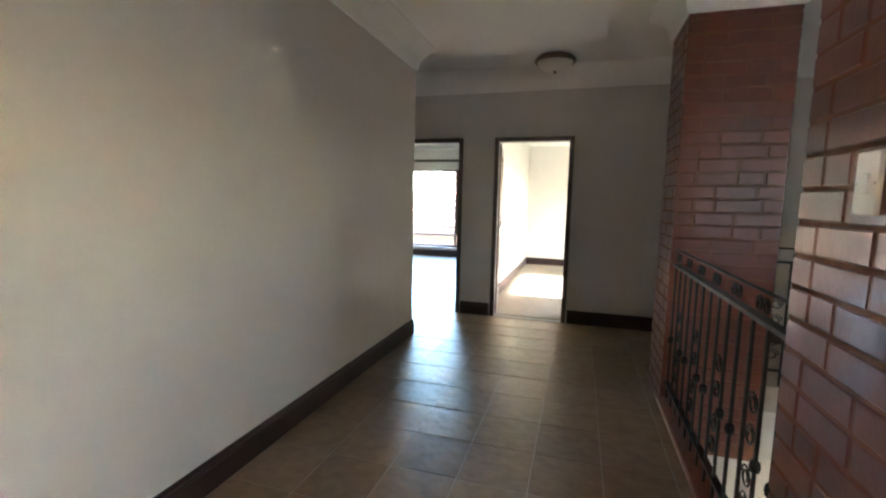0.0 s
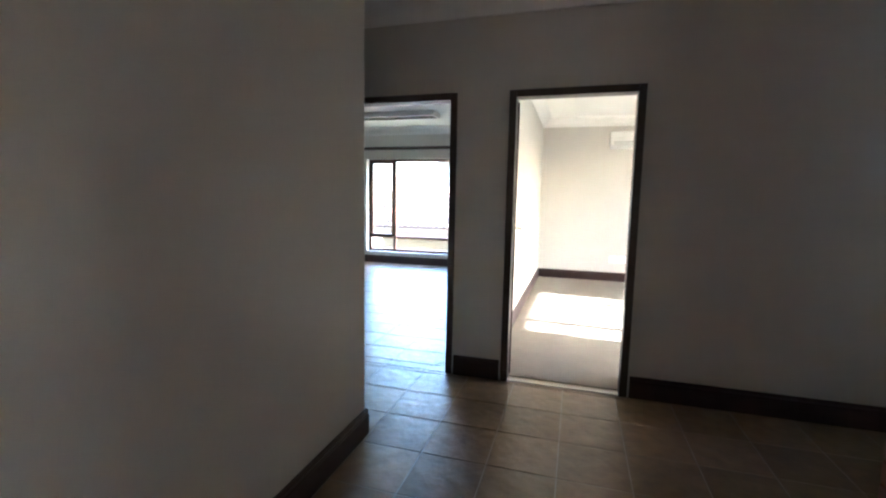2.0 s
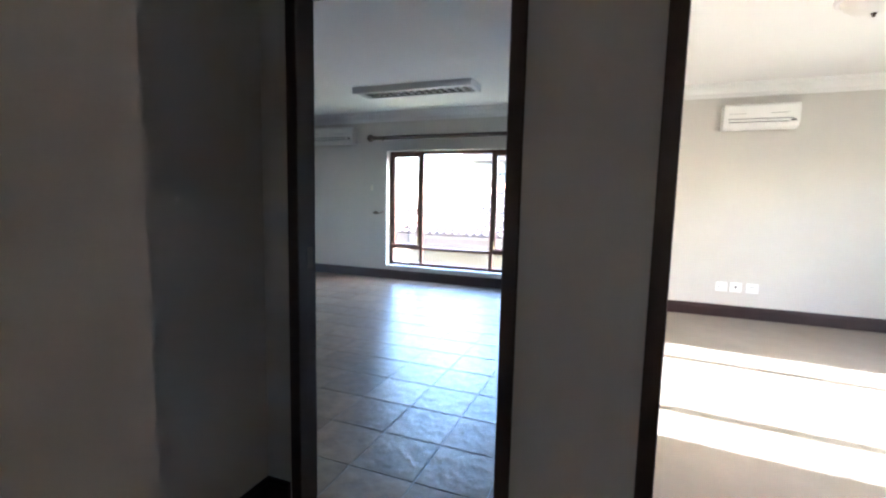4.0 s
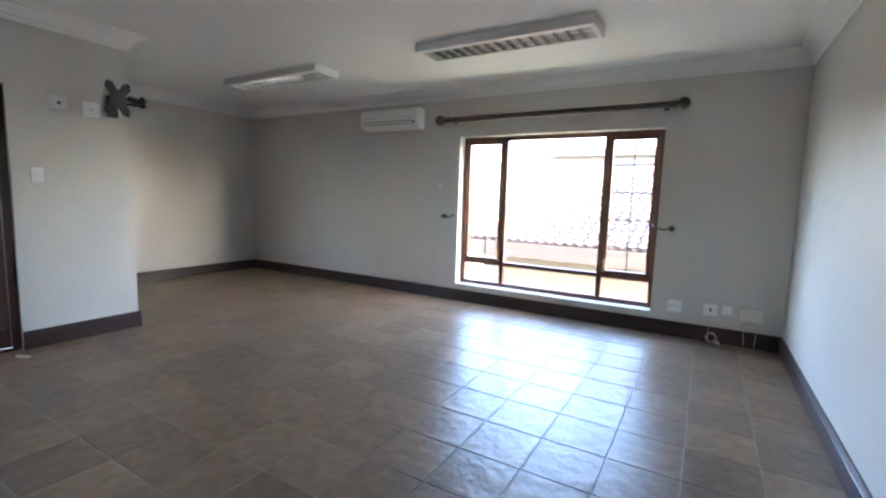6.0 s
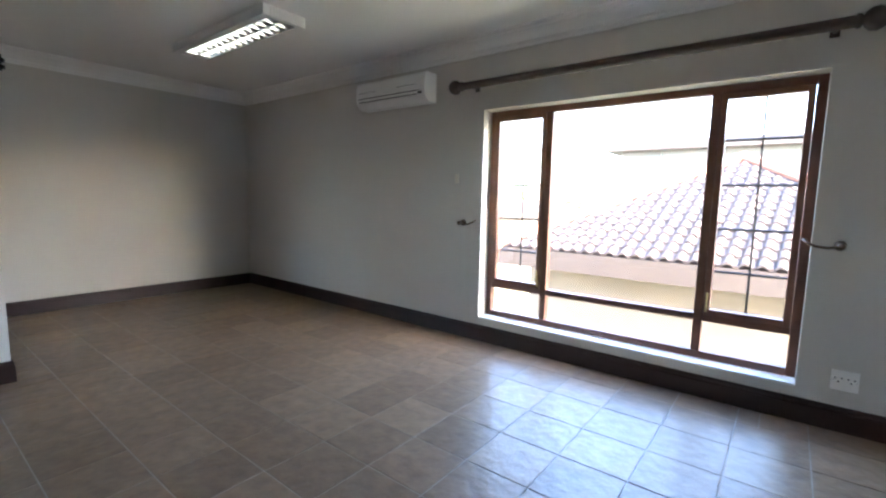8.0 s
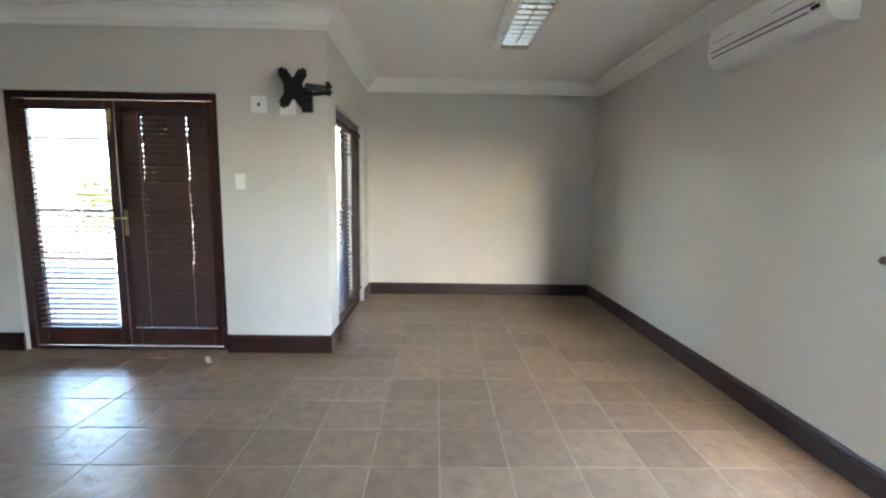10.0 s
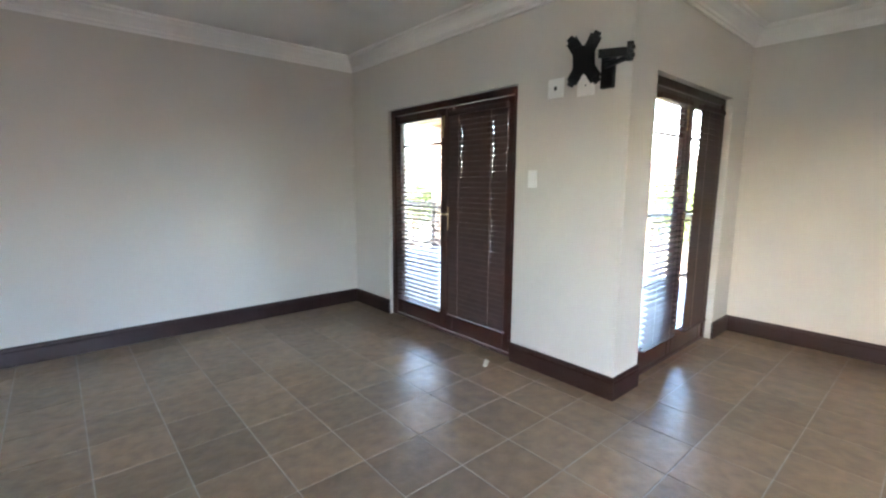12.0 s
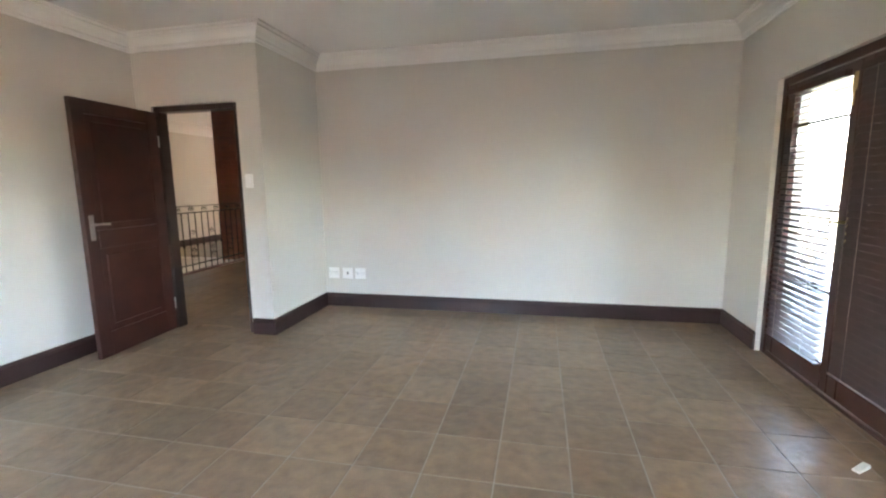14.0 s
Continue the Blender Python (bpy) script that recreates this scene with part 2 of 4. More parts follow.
# slabs
structure("floor", box(boxed(XA - 0.2, XB, YO - 0.2, YW + 0.2, -0.2, -0.0025), -0.47, NX0, YS, YO - 0.2, -0.2, -0.0025)
          ,
          GROUT, "cement grout bed under the floor tiles", "floor")
structure("floor_hall", boxed(XB, NX0, YO - 0.2, 0.09, -0.2, -0.0025), GROUT, "cement grout bed under the hall tiles", "floor")
structure("floor_landing", boxed(NX0, XE, PF1, 0.09, -0.2, -0.0025), GROUT, "landing slab behind the brick pier", "floor")
structure("floor_carpet", boxed(XB - 0.02, XBR + 0.1, 0.09, YB + 0.1, -0.2, 0.004), CARPET, "plain beige fitted carpet", "carpet")
bm = boxed(XA - 0.2, XP - 0.2, YP - 0.2, YW + 0.2, H, 2.95)
box(bm, XP - 0.2, XT + 0.04, YO - 0.2, YW + 0.2, H, 2.95)
box(bm, XT + 0.04, XB + 0.05, 0.05, YW + 0.2, H, 2.95)
box(bm, XB + 0.05, XBR + 0.2, 0.05, YB + 0.2, H, 2.95)
structure("ceiling", bm, CEIL, "flat white painted ceiling", "ceiling")
structure("ceiling_hall", box(boxed(XC - 0.2, XE + 0.2, YS - 0.2, 0.05, HH, 2.95), XT + 0.04, XC - 0.2, YC - 0.1, 0.05, HH, 2.95), CEIL, "white painted hall ceiling", "ceiling")

# cornices and baseboards
CORN = [(0.000, 2.484), (0.014, 2.484), (0.017, 2.503), (0.027, 2.509), (0.028, 2.526), (0.040, 2.538), (0.059, 2.562), (0.083, 2.580),
        (0.093, 2.584), (0.096, 2.600), (0.118, 2.607), (0.122, H + 0.01), (0, H + 0.01)]
COVE = [(0, 2.515), (0.016, 2.515), (0.02, 2.535), (0.028, 2.575), (0.045, 2.620), (0.072, 2.660), (0.105, 2.690), (0.14, 2.710), (0.15, 2.715), (0.155, HH + 0.01), (0, HH + 0.01)]
BASEP = [(-0.002, -0.002), (0.018, -0.002), (0.018, 0.108), (0.013, 0.114), (0.013, 0.125), (0.016, 0.129), (0.009, 0.145), (-0.002, 0.145)]
room_a = [(XR, YD), (XR, YW), (XA, YW), (XA, YP), (XP, YP), (XP, YO), (XT, YO), (XT, YD)]
structure("cornice_main_room", sweep(bmesh.new(), room_a, CORN, True), PLASTER, "white stepped plaster cornice", "cornice")
structure("cornice_carpet_room", sweep(bmesh.new(), [(XBR, YD), (XBR, YB), (XB, YB), (XB, YD)], CORN, True), PLASTER, "white stepped plaster cornice", "cornice")
structure("cornice_corridor", sweep(bmesh.new(), [(XE, YS), (XE, 0), (XN, 0), (XN, YC), (XC, YC), (XC, YS)], COVE, True), PLASTER, "white coved plaster cornice", "cornice")
structure("cornice_pier", sweep(bmesh.new(), [(PX0, PF0), (PX0, PF1), (PX1, PF1), (PX1, PF0)], COVE, True), PLASTER, "white coved plaster cornice", "cornice")


def baseboard(name, pts):
    structure(name, sweep(bmesh.new(), pts, BASEP), BASE, "dark brown moulded timber baseboard", "baseboard")


baseboard("baseboard_window_side", [(LD1 + 0.012, YD), (XR, YD), (XR, YW), (XA, YW), (XA, YP), (D20, YP)])
baseboard("baseboard_pier", [(D21, YP), (XP, YP), (XP, D11)])
baseboard("baseboard_outlets", [(XP, D10), (XP, YO), (XT, YO), (XT, YD), (LD0 - 0.012, YD)])
baseboard("baseboard_landing", [(XE, YS), (XE, 0), (RD1 + 0.012, 0)])
baseboard("baseboard_between_doors", [(RD0 - 0.012, 0), (LD1 + 0.012, 0)])
baseboard("baseboard_corridor", [(LD0 - 0.012, 0), (XN, 0), (XN, YC), (XC, YC), (XC, YS)])
baseboard("baseboard_carpet_room", [(RD1 + 0.2, YD), (XBR, YD), (XBR, YB), (XB, YB), (XB, YD), (RD0 - 0.012, YD)])

# ---------------------------------------------------------------- doors between the spaces
def panelled_leaf(w, h, parent):
    """A timber door leaf from x 0 to w, 40 mm thick round y 0, with two recessed panels; the hinge edge is at x 0."""
    s, th = 0.105, 0.02
    lf = part("leaf", boxed(0, s, -th, th, 0.008, h, 0.003), DARKWOOD, parent, "dark varnished timber door leaf with two panels")
    part("stile", boxed(w - s, w, -th, th, 0.008, h, 0.003), DARKWOOD, lf)
    for a, b in ((0.008, 0.2), (0.86, 1.0), (h - s, h)):
        part("rail", boxed(s + 0.001, w - s - 0.001, -th, th, a, b, 0.003), DARKWOOD, lf)
    for a, b in ((0.2, 0.86), (1.0, h - s)):
        bm = boxed(s + 0.001, w - s - 0.001, -0.008, 0.008, a + 0.001, b - 0.001)
        box(bm, s + 0.05, w - s - 0.05, -0.015, 0.015, a + 0.05, b - 0.05, bevel=0.006)
        part("panel", bm, DARKWOOD, lf)
    for side in (-1, 1):
        bm = boxed(w - 0.075, w - 0.035, side * th - 0.003, side * th + 0.003, 0.93, 1.12, 0.002)
        rod(bm, (w - 0.055, side * th, 1.05), (w - 0.055, side * (th + 0.05), 1.05), 0.009)
        tube(bm, [(w - 0.055, side * (th + 0.045), 1.05), (w - 0.11, side * (th + 0.048), 1.052), (w - 0.165, side * (th + 0.045), 1.046)], 0.008, 8)
        part("door_handle", bm, STEEL, lf, "brushed steel lever handle on a long plate")
    for z in (0.25, h - 0.25):
        part("hinge", rod(bmesh.new(), (-0.004, th, z - 0.05), (-0.004, th, z + 0.05), 0.007), STEEL, lf)
    return lf


def door_frame(parent, x0, x1):
    """A dark pressed frame that wraps the wall's opening, with the rebate on the room's side."""
    for a, b in ((x0, x0 + 0.048), (x1 - 0.048, x1)):
        part("jamb", boxed(a, b, -0.012, 0.09, -0.002, DH, 0.003), FRAME, parent)
    part("head", boxed(x0 + 0.049, x1 - 0.049, -0.012, 0.09, DH - 0.048, DH, 0.003), FRAME, parent)


d = tagged(thing("door_1", "open dark timber panelled door in a dark frame", "door"), kind="structure")
door_frame(d, LD0, LD1)
lf = panelled_leaf(0.785, DH - 0.055, d)
lf.matrix_world = pose(LD1 - 0.03, YD + 0.01, 0, 0, 0, 93.5)
part("strike_plate", boxed(LD0 + 0.0475, LD0 + 0.0495, 0.04, 0.07, 1.0, 1.08), BRONZE, d)
d = tagged(thing("door_2", "dark timber door standing wide open against the wall", "door"), kind="structure")
door_frame(d, RD0, RD1)
lf = panelled_leaf(0.755, DH - 0.055, d)
lf.matrix_world = pose(RD0 + 0.035, YD + 0.01, 0, 0, 0, 97.5)
part("strike_plate", boxed(RD1 - 0.0495, RD1 - 0.0475, 0.04, 0.07, 1.0, 1.08), BRONZE, d)
structure("threshold_strip", boxed(RD0 + 0.05, RD1 - 0.05, -0.01, 0.03, -0.004, 0.009, 0.003), STEEL, "pale aluminium strip between tiles and carpet", "threshold")


# ---------------------------------------------------------------- windows
def casement_window(name, w, h, m, bars=True, glass=GLASS, label="brown timber window with fixed and side-hung panes, closed"):
    """A timber window, x 0 to w, z 0 to h, its face towards -y: three lights over three low panes."""
    win = tagged(thing(name, label, "window", m), kind="structure")
    f, dep = 0.05, 0.07
    m1, m2, tr = w * 0.245, w * 0.755, 0.285
    fr = part("window_frame", boxed(0, f, 0, dep, 0, h, 0.004), WINWOOD, win)
    part("jamb", boxed(w - f, w, 0, dep, 0, h, 0.004), WINWOOD, fr)
    part("head", boxed(f, w - f, 0, dep, h - f, h, 0.004), WINWOOD, fr)
    part("bottom_rail", boxed(f, w - f, 0, dep, 0, f, 0.004), WINWOOD, fr)
    for x in (m1, m2):
        part("mullion", boxed(x - 0.027, x + 0.027, 0.002, dep - 0.002, f, h - f, 0.004), WINWOOD, fr)
    cols = ((f, m1 - 0.027), (m1 + 0.027, m2 - 0.027), (m2 + 0.027, w - f))
    for i, (a, b) in enumerate(cols):
        part("transom", boxed(a, b, 0.004, dep - 0.004, tr - 0.024, tr + 0.024, 0.003), WINWOOD, fr)
        pane = part("pane", boxed(a, b, 0.036, 0.040, f, tr - 0.024), glass, win, "window glass")
        pane.visible_shadow = glass is TINTED
        lo, hi = tr + 0.024, h - f
        e = 0.0
        if i != 1:
            e = 0.04
            sash = part("sash", boxed(a + 0.002, a + e, -0.008, 0.05, lo + 0.002, hi - 0.002, 0.003), WINWOOD, win)
            part("stile", boxed(b - e, b - 0.002, -0.008, 0.05, lo + 0.002, hi - 0.002, 0.003), WINWOOD, sash)
            part("rail", boxed(a + e, b - e, -0.008, 0.05, lo + 0.002, lo + e, 0.003), WINWOOD, sash)
            part("rail", boxed(a + e, b - e, -0.008, 0.05, hi - e, hi - 0.002, 0.003), WINWOOD, sash)
            xh = b - 0.02 if i == 0 else a + 0.02
            bm = boxed(xh - 0.008, xh + 0.008, -0.016, -0.008, lo + 0.02, lo + 0.07, 0.002)
            rod(bm, (xh, -0.02, lo + 0.06), (xh, -0.03, lo + 0.16), 0.006, 8)
            part("stay", bm, BRASS, sash, "small brass casement fastener")
        pane = part("pane", boxed(a + e, b - e, 0.036, 0.040, lo + e, hi - e), glass, win, "window glass")
        pane.visible_shadow = glass is TINTED
        if i != 1 and bars:
            for k in range(1, 5):
                z = lo + (hi - lo) * k / 5
                part("burglar_bar", rod(bmesh.new(), (a, 0.085, z), (b, 0.085, z), 0.009, 6), IRON, win)
            part("burglar_bar", rod(bmesh.new(), ((a + b) / 2, 0.095, lo), ((a + b) / 2, 0.095, hi), 0.008, 6), IRON, win)
    return win


casement_window("window_1", W1 - W0, WZ1 - WZ0 - 0.012, pose(W0, YW + 0.125, WZ0 + 0.012))
structure("window_sill", boxed(W0 + 0.002, W1 - 0.002, YW + 0.002, YW + 0.124, WZ0 - 0.01, WZ0 + 0.012, 0.004), PLASTER, "white painted window sill", "sill")
# the stairwell one is an unseen helper, sized to brighten the hall
casement_window("fill_window", 1.0, 0.95, pose(XE + 0.1, -1.9, -2.0, 0, 0, -90), label="unseen timber window added low in the stairwell to light the hall")
casement_window("window_2", BW1 - BW0, 1.9, pose(XBR + 0.1, BW1, 0.15, 0, 0, -90), glass=TINTED, label="brown timber window of the carpeted room")


# ---------------------------------------------------------------- glazed balcony doors with blinds
def slat_mesh(w, tilt, notch):
    bm = bmesh.new()
    ts = radians(tilt)
    u, n = Vector((0, math.cos(ts), math.sin(ts))), Vector((0, -math.sin(ts), math.cos(ts)))
    half = [(0, w * 0.23), (w * 0.23 + 0.004, w * 0.765), (w * 0.765 + 0.006, w)] if notch else [(0, w)]
    for spans, cross in (([(0, w)], ((-0.024, 0.0), (0.009, 0.0018))), (half, ((0.009, 0.0018), (0.024, 0.0)))):
        for a, b in spans:
            p, q = [[bm.verts.new(Vector((x, 0, 0)) + u * s + n * (c + o)) for x in (a, b) for o in (-0.0012, 0.0012)] for s, c in cross]
            bm.faces.new((p[1], p[3], q[3], q[1])), bm.faces.new((p[0], q[0], q[2], p[2]))
            bm.faces.new((p[0], p[1], q[1], q[0])), bm.faces.new((p[2], q[2], q[3], p[3]))
            bm.faces.new(p[k] for k in (0, 2, 3, 1)), bm.faces.new(q[k] for k in (0, 1, 3, 2))
    return mesh_of("slat", bm, SLAT)


def blind(w, h, m, tilt, holes, label):
    """A venetian blind, x 0 to w, hanging from z h down to 0."""
    b = thing("venetian_blind", label, "blind", m, "blinds on the balcony doors")
    part("head_rail", boxed(0, w, -0.02, 0.02, h - 0.035, h, 0.003), SLAT, b)
    part("bottom_rail", boxed(0, w, -0.022, 0.022, 0, 0.014, 0.003), SLAT, b)
    whole, cut = slat_mesh(w, tilt, False), slat_mesh(w, tilt, True) if holes else None
    n = round((h - 0.093) / 0.041) + 1
    pitch = (h - 0.093) / (n - 1)
    for k in range(n):
        z = 0.038 + k * pitch
        s = new("slat", cut if holes and 0.3 * h < z < 0.95 * h and random.random() < 0.9 else whole)
        s.parent = b
        s.location = (0, 0, z)
        s.rotation_euler = (radians(random.uniform(-2.5, 2.5)) * (0.3 if holes else 1), radians(random.uniform(-0.1, 0.1)), 0)
    for x in (w * 0.22, w * 0.77 + 0.002):
        for y in (-0.0255, 0.0255):
            part("ladder_cord", boxed(x - 0.001, x + 0.001, y - 0.0007, y + 0.0007, 0.012, h - 0.03), CORD, b)
    return b


def balcony_door(name, w, h, m, label, gap=0.0):
    """A pair of glazed leaves, x 0 to w, seen from -y; the second leaf's blind is shut."""
    dr = tagged(thing(name, label, "door", m), kind="structure")
    f, dep = 0.055, 0.085
    fr = part("door_frame", boxed(0, f, 0, dep, 0, h, 0.004), DARKWOOD, dr)
    part("jamb", boxed(w - f, w, 0, dep, 0, h, 0.004), DARKWOOD, fr)
    part("head", boxed(f, w - f, 0, dep, h - f, h, 0.004), DARKWOOD, fr)
    part("sill", boxed(f, w - f, 0, dep + 0.05, -0.002, 0.025, 0.004), DARKWOOD, fr)
    c = w / 2
    for i, (a, b) in enumerate(((f + 0.003, c - 0.002), (c + 0.002, w - f - 0.003))):
        s0, s1 = 0.085, 0.07
        lo, hi = 0.2, h - f - 0.08
        lf = part("leaf", boxed(a, a + s0, 0.012, 0.055, 0.03, h - f - 0.003, 0.004), DARKWOOD, dr, "dark varnished glazed door leaf")
        part("stile", boxed(b - s1, b, 0.012, 0.055, 0.03, h - f - 0.003, 0.004), DARKWOOD, lf)
        part("bottom_rail", boxed(a + s0, b - s1, 0.014, 0.053, 0.03, lo, 0.004), DARKWOOD, lf)
        part("top_rail", boxed(a + s0, b - s1, 0.014, 0.053, hi, h - f - 0.003, 0.004), DARKWOOD, lf)
        for z in (0.62, 1.12, 1.68):
            part("glazing_bar", boxed(a + s0, b - s1, 0.04, 0.054, z - 0.011, z + 0.011, 0.003), DARKWOOD, lf)
        pane = part("pane", boxed(a + s0, b - s1, 0.046, 0.050, lo, hi), GLASS, lf, "clear glass")
        pane.visible_shadow = False
        if i:
            bm = boxed(a + 0.02, a + 0.056, 0.006, 0.012, 0.93, 1.13, 0.002)
            rod(bm, (a + 0.038, 0.01, 1.07), (a + 0.038, -0.04, 1.07), 0.008)
            tube(bm, [(a + 0.038, -0.036, 1.07), (a + 0.0, -0.04, 1.07), (a - 0.06, -0.036, 1.066)], 0.007, 8)
            part("door_handle", bm, BRASS, lf, "worn brass lever handle")
        else:
            part("door_bolt", rod(boxed(b - 0.05, b - 0.02, 0.006, 0.012, 1.8, 1.9, 0.002), (b - 0.035, 0.005, 1.72), (b - 0.035, 0.005, 1.88), 0.005, 8), BRASS, lf)
        bw = b - s1 - a - s0
        blind(bw + (0.03 if i == 0 else 0.05 - gap), hi - lo + 0.05, m @ pose(a + s0 - 0.018 + (0.0 if i == 0 else gap), -0.016, lo - 0.02), 9 if i == 0 else 70, i == 1,
              "brown slatted blind, slats open to the daylight" if i == 0 else "brown slatted blind, shut, light leaking at the cord holes")
    return dr


balcony_door("door_3", D11 - D10, D1H, pose(XP - 0.035, D10, 0, 0, 0, 90), "pair of dark glazed timber balcony doors, shut")
balcony_door("door_4", D21 - D20, D2H, pose(D21, YP - 0.05, 0, 0, 0, 180), "pair of dark glazed timber doors in the alcove, shut", 0.06)


# ---------------------------------------------------------------- fittings of the main room
def finial(x, s):
    return lathe(bmesh.new(), [(0.0, 0.132), (0.024, 0.128), (0.045, 0.113), (0.06, 0.083), (0.056, 0.054), (0.038, 0.033), (0.024, 0.026), (0.036, 0.018), (0.038, 0.0), (0.0, 0.0)],
                 pose(x, 0, 0, 0, 90 * s, 0), 20)


cr = thing("curtain_rod", "dark stained wooden curtain rod with ball finials", "curtain rod", pose(0, 4.88, 2.222))
part("pole", rod(bmesh.new(), (-3.335, 0, 0), (-0.86, 0, 0), 0.031, 16), FRAME, cr, smooth=False)
part("finial", finial(-3.335, -1), FRAME, cr, smooth=True)
part("finial", finial(-0.86, 1), FRAME, cr, smooth=True)
for x in (-3.26, -0.935):
    bm = boxed(x - 0.012, x + 0.012, 0.02, 0.13, -0.012, 0.012, 0.003)
    box(bm, x - 0.022, x + 0.022, 0.12, 0.13, -0.03, 0.03, bevel=0.003)
    part("bracket", bm, FRAME, cr)


def holdback(x, z, s):
    h = thing("curtain_holdback", "bronze hooked curtain holdback screwed to the wall", "holdback", pose(x, YW, z), "pair of curtain holdbacks")
    part("rosette", lathe(bmesh.new(), [(0, 0.03), (0.014, 0.028), (0.026, 0.016), (0.03, 0.0), (0, 0)], pose(0, 0, 0, 90, 0, 0), 18), BRONZE, h, smooth=True)
    part("hook", tube(bmesh.new(), [(0, -0.02, 0), (0, -0.06, 0), (s * 0.02, -0.085, -0.004), (s * 0.06, -0.095, -0.01), (s * 0.11, -0.09, -0.005), (s * 0.15, -0.07, 0.012), (s * 0.165, -0.05, 0.03)], 0.0085, 8), BRONZE, h, smooth=True)
    part("knob", lathe(bmesh.new(), [(0, -0.02), (0.014, -0.014), (0.02, 0), (0.014, 0.014), (0, 0.02)], pose(0, -0.07, 0, 90, 0, 0), 14), BRONZE, h, smooth=True)


holdback(-3.378, 1.06, 1)
holdback(-0.805, 1.06, -1)


def plate(name, label, cat, m, w=0.075, h=0.118, kind="switch", mat=WHITE, group=""):
    """A wall plate in the xz plane, its face towards -y."""
    p = thing(name, label, cat, m, group)
    part("cover", boxed(-w / 2, w / 2, -0.009, 0.001, -h / 2, h / 2, 0.003), mat, p)
    if kind == "switch":
        part("rocker", boxed(-0.014, 0.014, -0.0125, -0.0085, -0.022, 0.022, 0.002, pose(0, 0, 0, 4)), mat, p)
    elif kind == "socket":
        for x, z in ((-0.028, -0.008), (-0.042, 0.012), (-0.014, 0.012), (0.028, -0.008), (0.014, 0.012), (0.042, 0.012)):
            part("pin_hole", rod(bmesh.new(), (x, -0.0095, z), (x, -0.004, z), 0.0045, 8), SLOT, p)
        for x in (-0.03, 0.03):
            part("rocker", boxed(x - 0.008, x + 0.008, -0.012, -0.0085, 0.032, 0.05, 0.001), mat, p)
    elif kind == "data":
        part("port", boxed(-0.01, 0.01, -0.0098, -0.006, -0.012, 0.012), SLOT, p)
    elif kind == "hole":
        part("grommet", rod(bmesh.new(), (0, -0.0098, 0), (0, -0.006, 0), 0.005, 10), SLOT, p)
    for x in (-w / 2 + 0.009, w / 2 - 0.009):
        part("screw", rod(bmesh.new(), (x, -0.0096, 0), (x, -0.007, 0), 0.003, 8), STEEL, p)
    return p


plate("wall_socket", "white double power socket above the baseboard", "socket", pose(-0.717, YW, 0.3), 0.122, 0.118, "socket", group="plates beside the window")
plate("data_socket", "white data outlet with a thin cable hanging out", "socket", pose(-0.411, YW, 0.311), 0.118, 0.115, "data", group="plates beside the window")
plate("blank_plate", "small white blank cover plate", "cover plate", pose(-0.278, YW, 0.324), 0.085, 0.085, "blank", group="plates beside the window")
plate("bell_plate", "small aged plastic switch plate beside the window", "switch", pose(-3.46, YW, 1.455), 0.045, 0.085, "switch", OLDWHITE)
jb = thing("junction_box", "aged cream telephone junction box with ribbed lid", "junction box", pose(-0.09, YW, 0.31))
part("body", boxed(-0.095, 0.095, -0.036, 0.001, -0.065, 0.065, 0.008), OLDWHITE, jb)
for k in range(6):
    part("rib", boxed(-0.07, 0.07, -0.0385, -0.0355, 0.006 + k * 0.007, 0.009 + k * 0.007), OLDWHITE, jb)
part("conduit", boxed(-0.05, 0.05, -0.022, 0.001, -0.1, -0.0655, 0.005), CABLE, jb)
for x in (-0.055, 0.06):
    part("lead", tube(bmesh.new(), [(x, -0.012, -0.064), (x + 0.004, -0.016, -0.1), (x - 0.004, -0.012, -0.13), (x * 0.8, -0.021, -0.19), (x * 0.7, -0.021, -0.295)], 0.003, 6), CABLE, jb)
cc = thing("cable_coil", "coiled cream data cable with a white plug on the baseboard", "cable", pose(-0.385, YW - 0.055, 0.056))
coil = []
for k in range(97):
    a = 2 * math.pi * k / 24
    r = 0.036 + 0.004 * math.sin(3 * a + k * 0.05) + 0.0022 * (k // 24)
    coil.append((r * math.cos(a), 0.004 * math.sin(2.3 * a) + 0.012 * math.sin(a) - 0.002 * (k // 24), r * math.sin(a)))
part("cable", tube(bmesh.new(), coil, 0.0045, 6), CABLE, cc, smooth=True)
part("lead", tube(bmesh.new(), [(-0.03, 0.038, 0.26), (-0.02, 0.02, 0.17), (-0.03, 0.018, 0.1), (-0.03, 0.012, 0.05), (-0.03, 0.0, 0.015)], 0.0028, 6), CABLE, cc)
part("plug", boxed(0.03, 0.085, -0.012, 0.012, -0.03, 0.0, 0.004, pose(0, 0, 0, 0, 28, 0)), WHITE, cc)



def on_pier(y, z):
    return pose(XP, y, z, 0, 0, 90)


plate("light_switch", "white single light switch beside the balcony door", "switch", on_pier(1.53, 1.368))
plate("television_plate", "white cover plate with a small socket under the bracket", "cover plate", on_pier(1.694, 1.945), 0.118, 0.12, "data")
plate("television_plate", "white cover plate with a cable hole behind the bracket", "cover plate", on_pier(1.911, 1.932), 0.118, 0.12, "hole")
plate("light_switch", "white light switch beside the entrance door", "switch", pose(-0.935, YD, 1.365, 0, 0, 180))
for x, k in ((-1.183, "socket"), (-1.343, "data"), (-1.488, "socket")):
    plate("wall_socket", "white outlet plate low on the wall", "socket", pose(x, YO, 0.37, 0, 0, 180), 0.122, 0.118, k, group="row of outlets on the back wall")

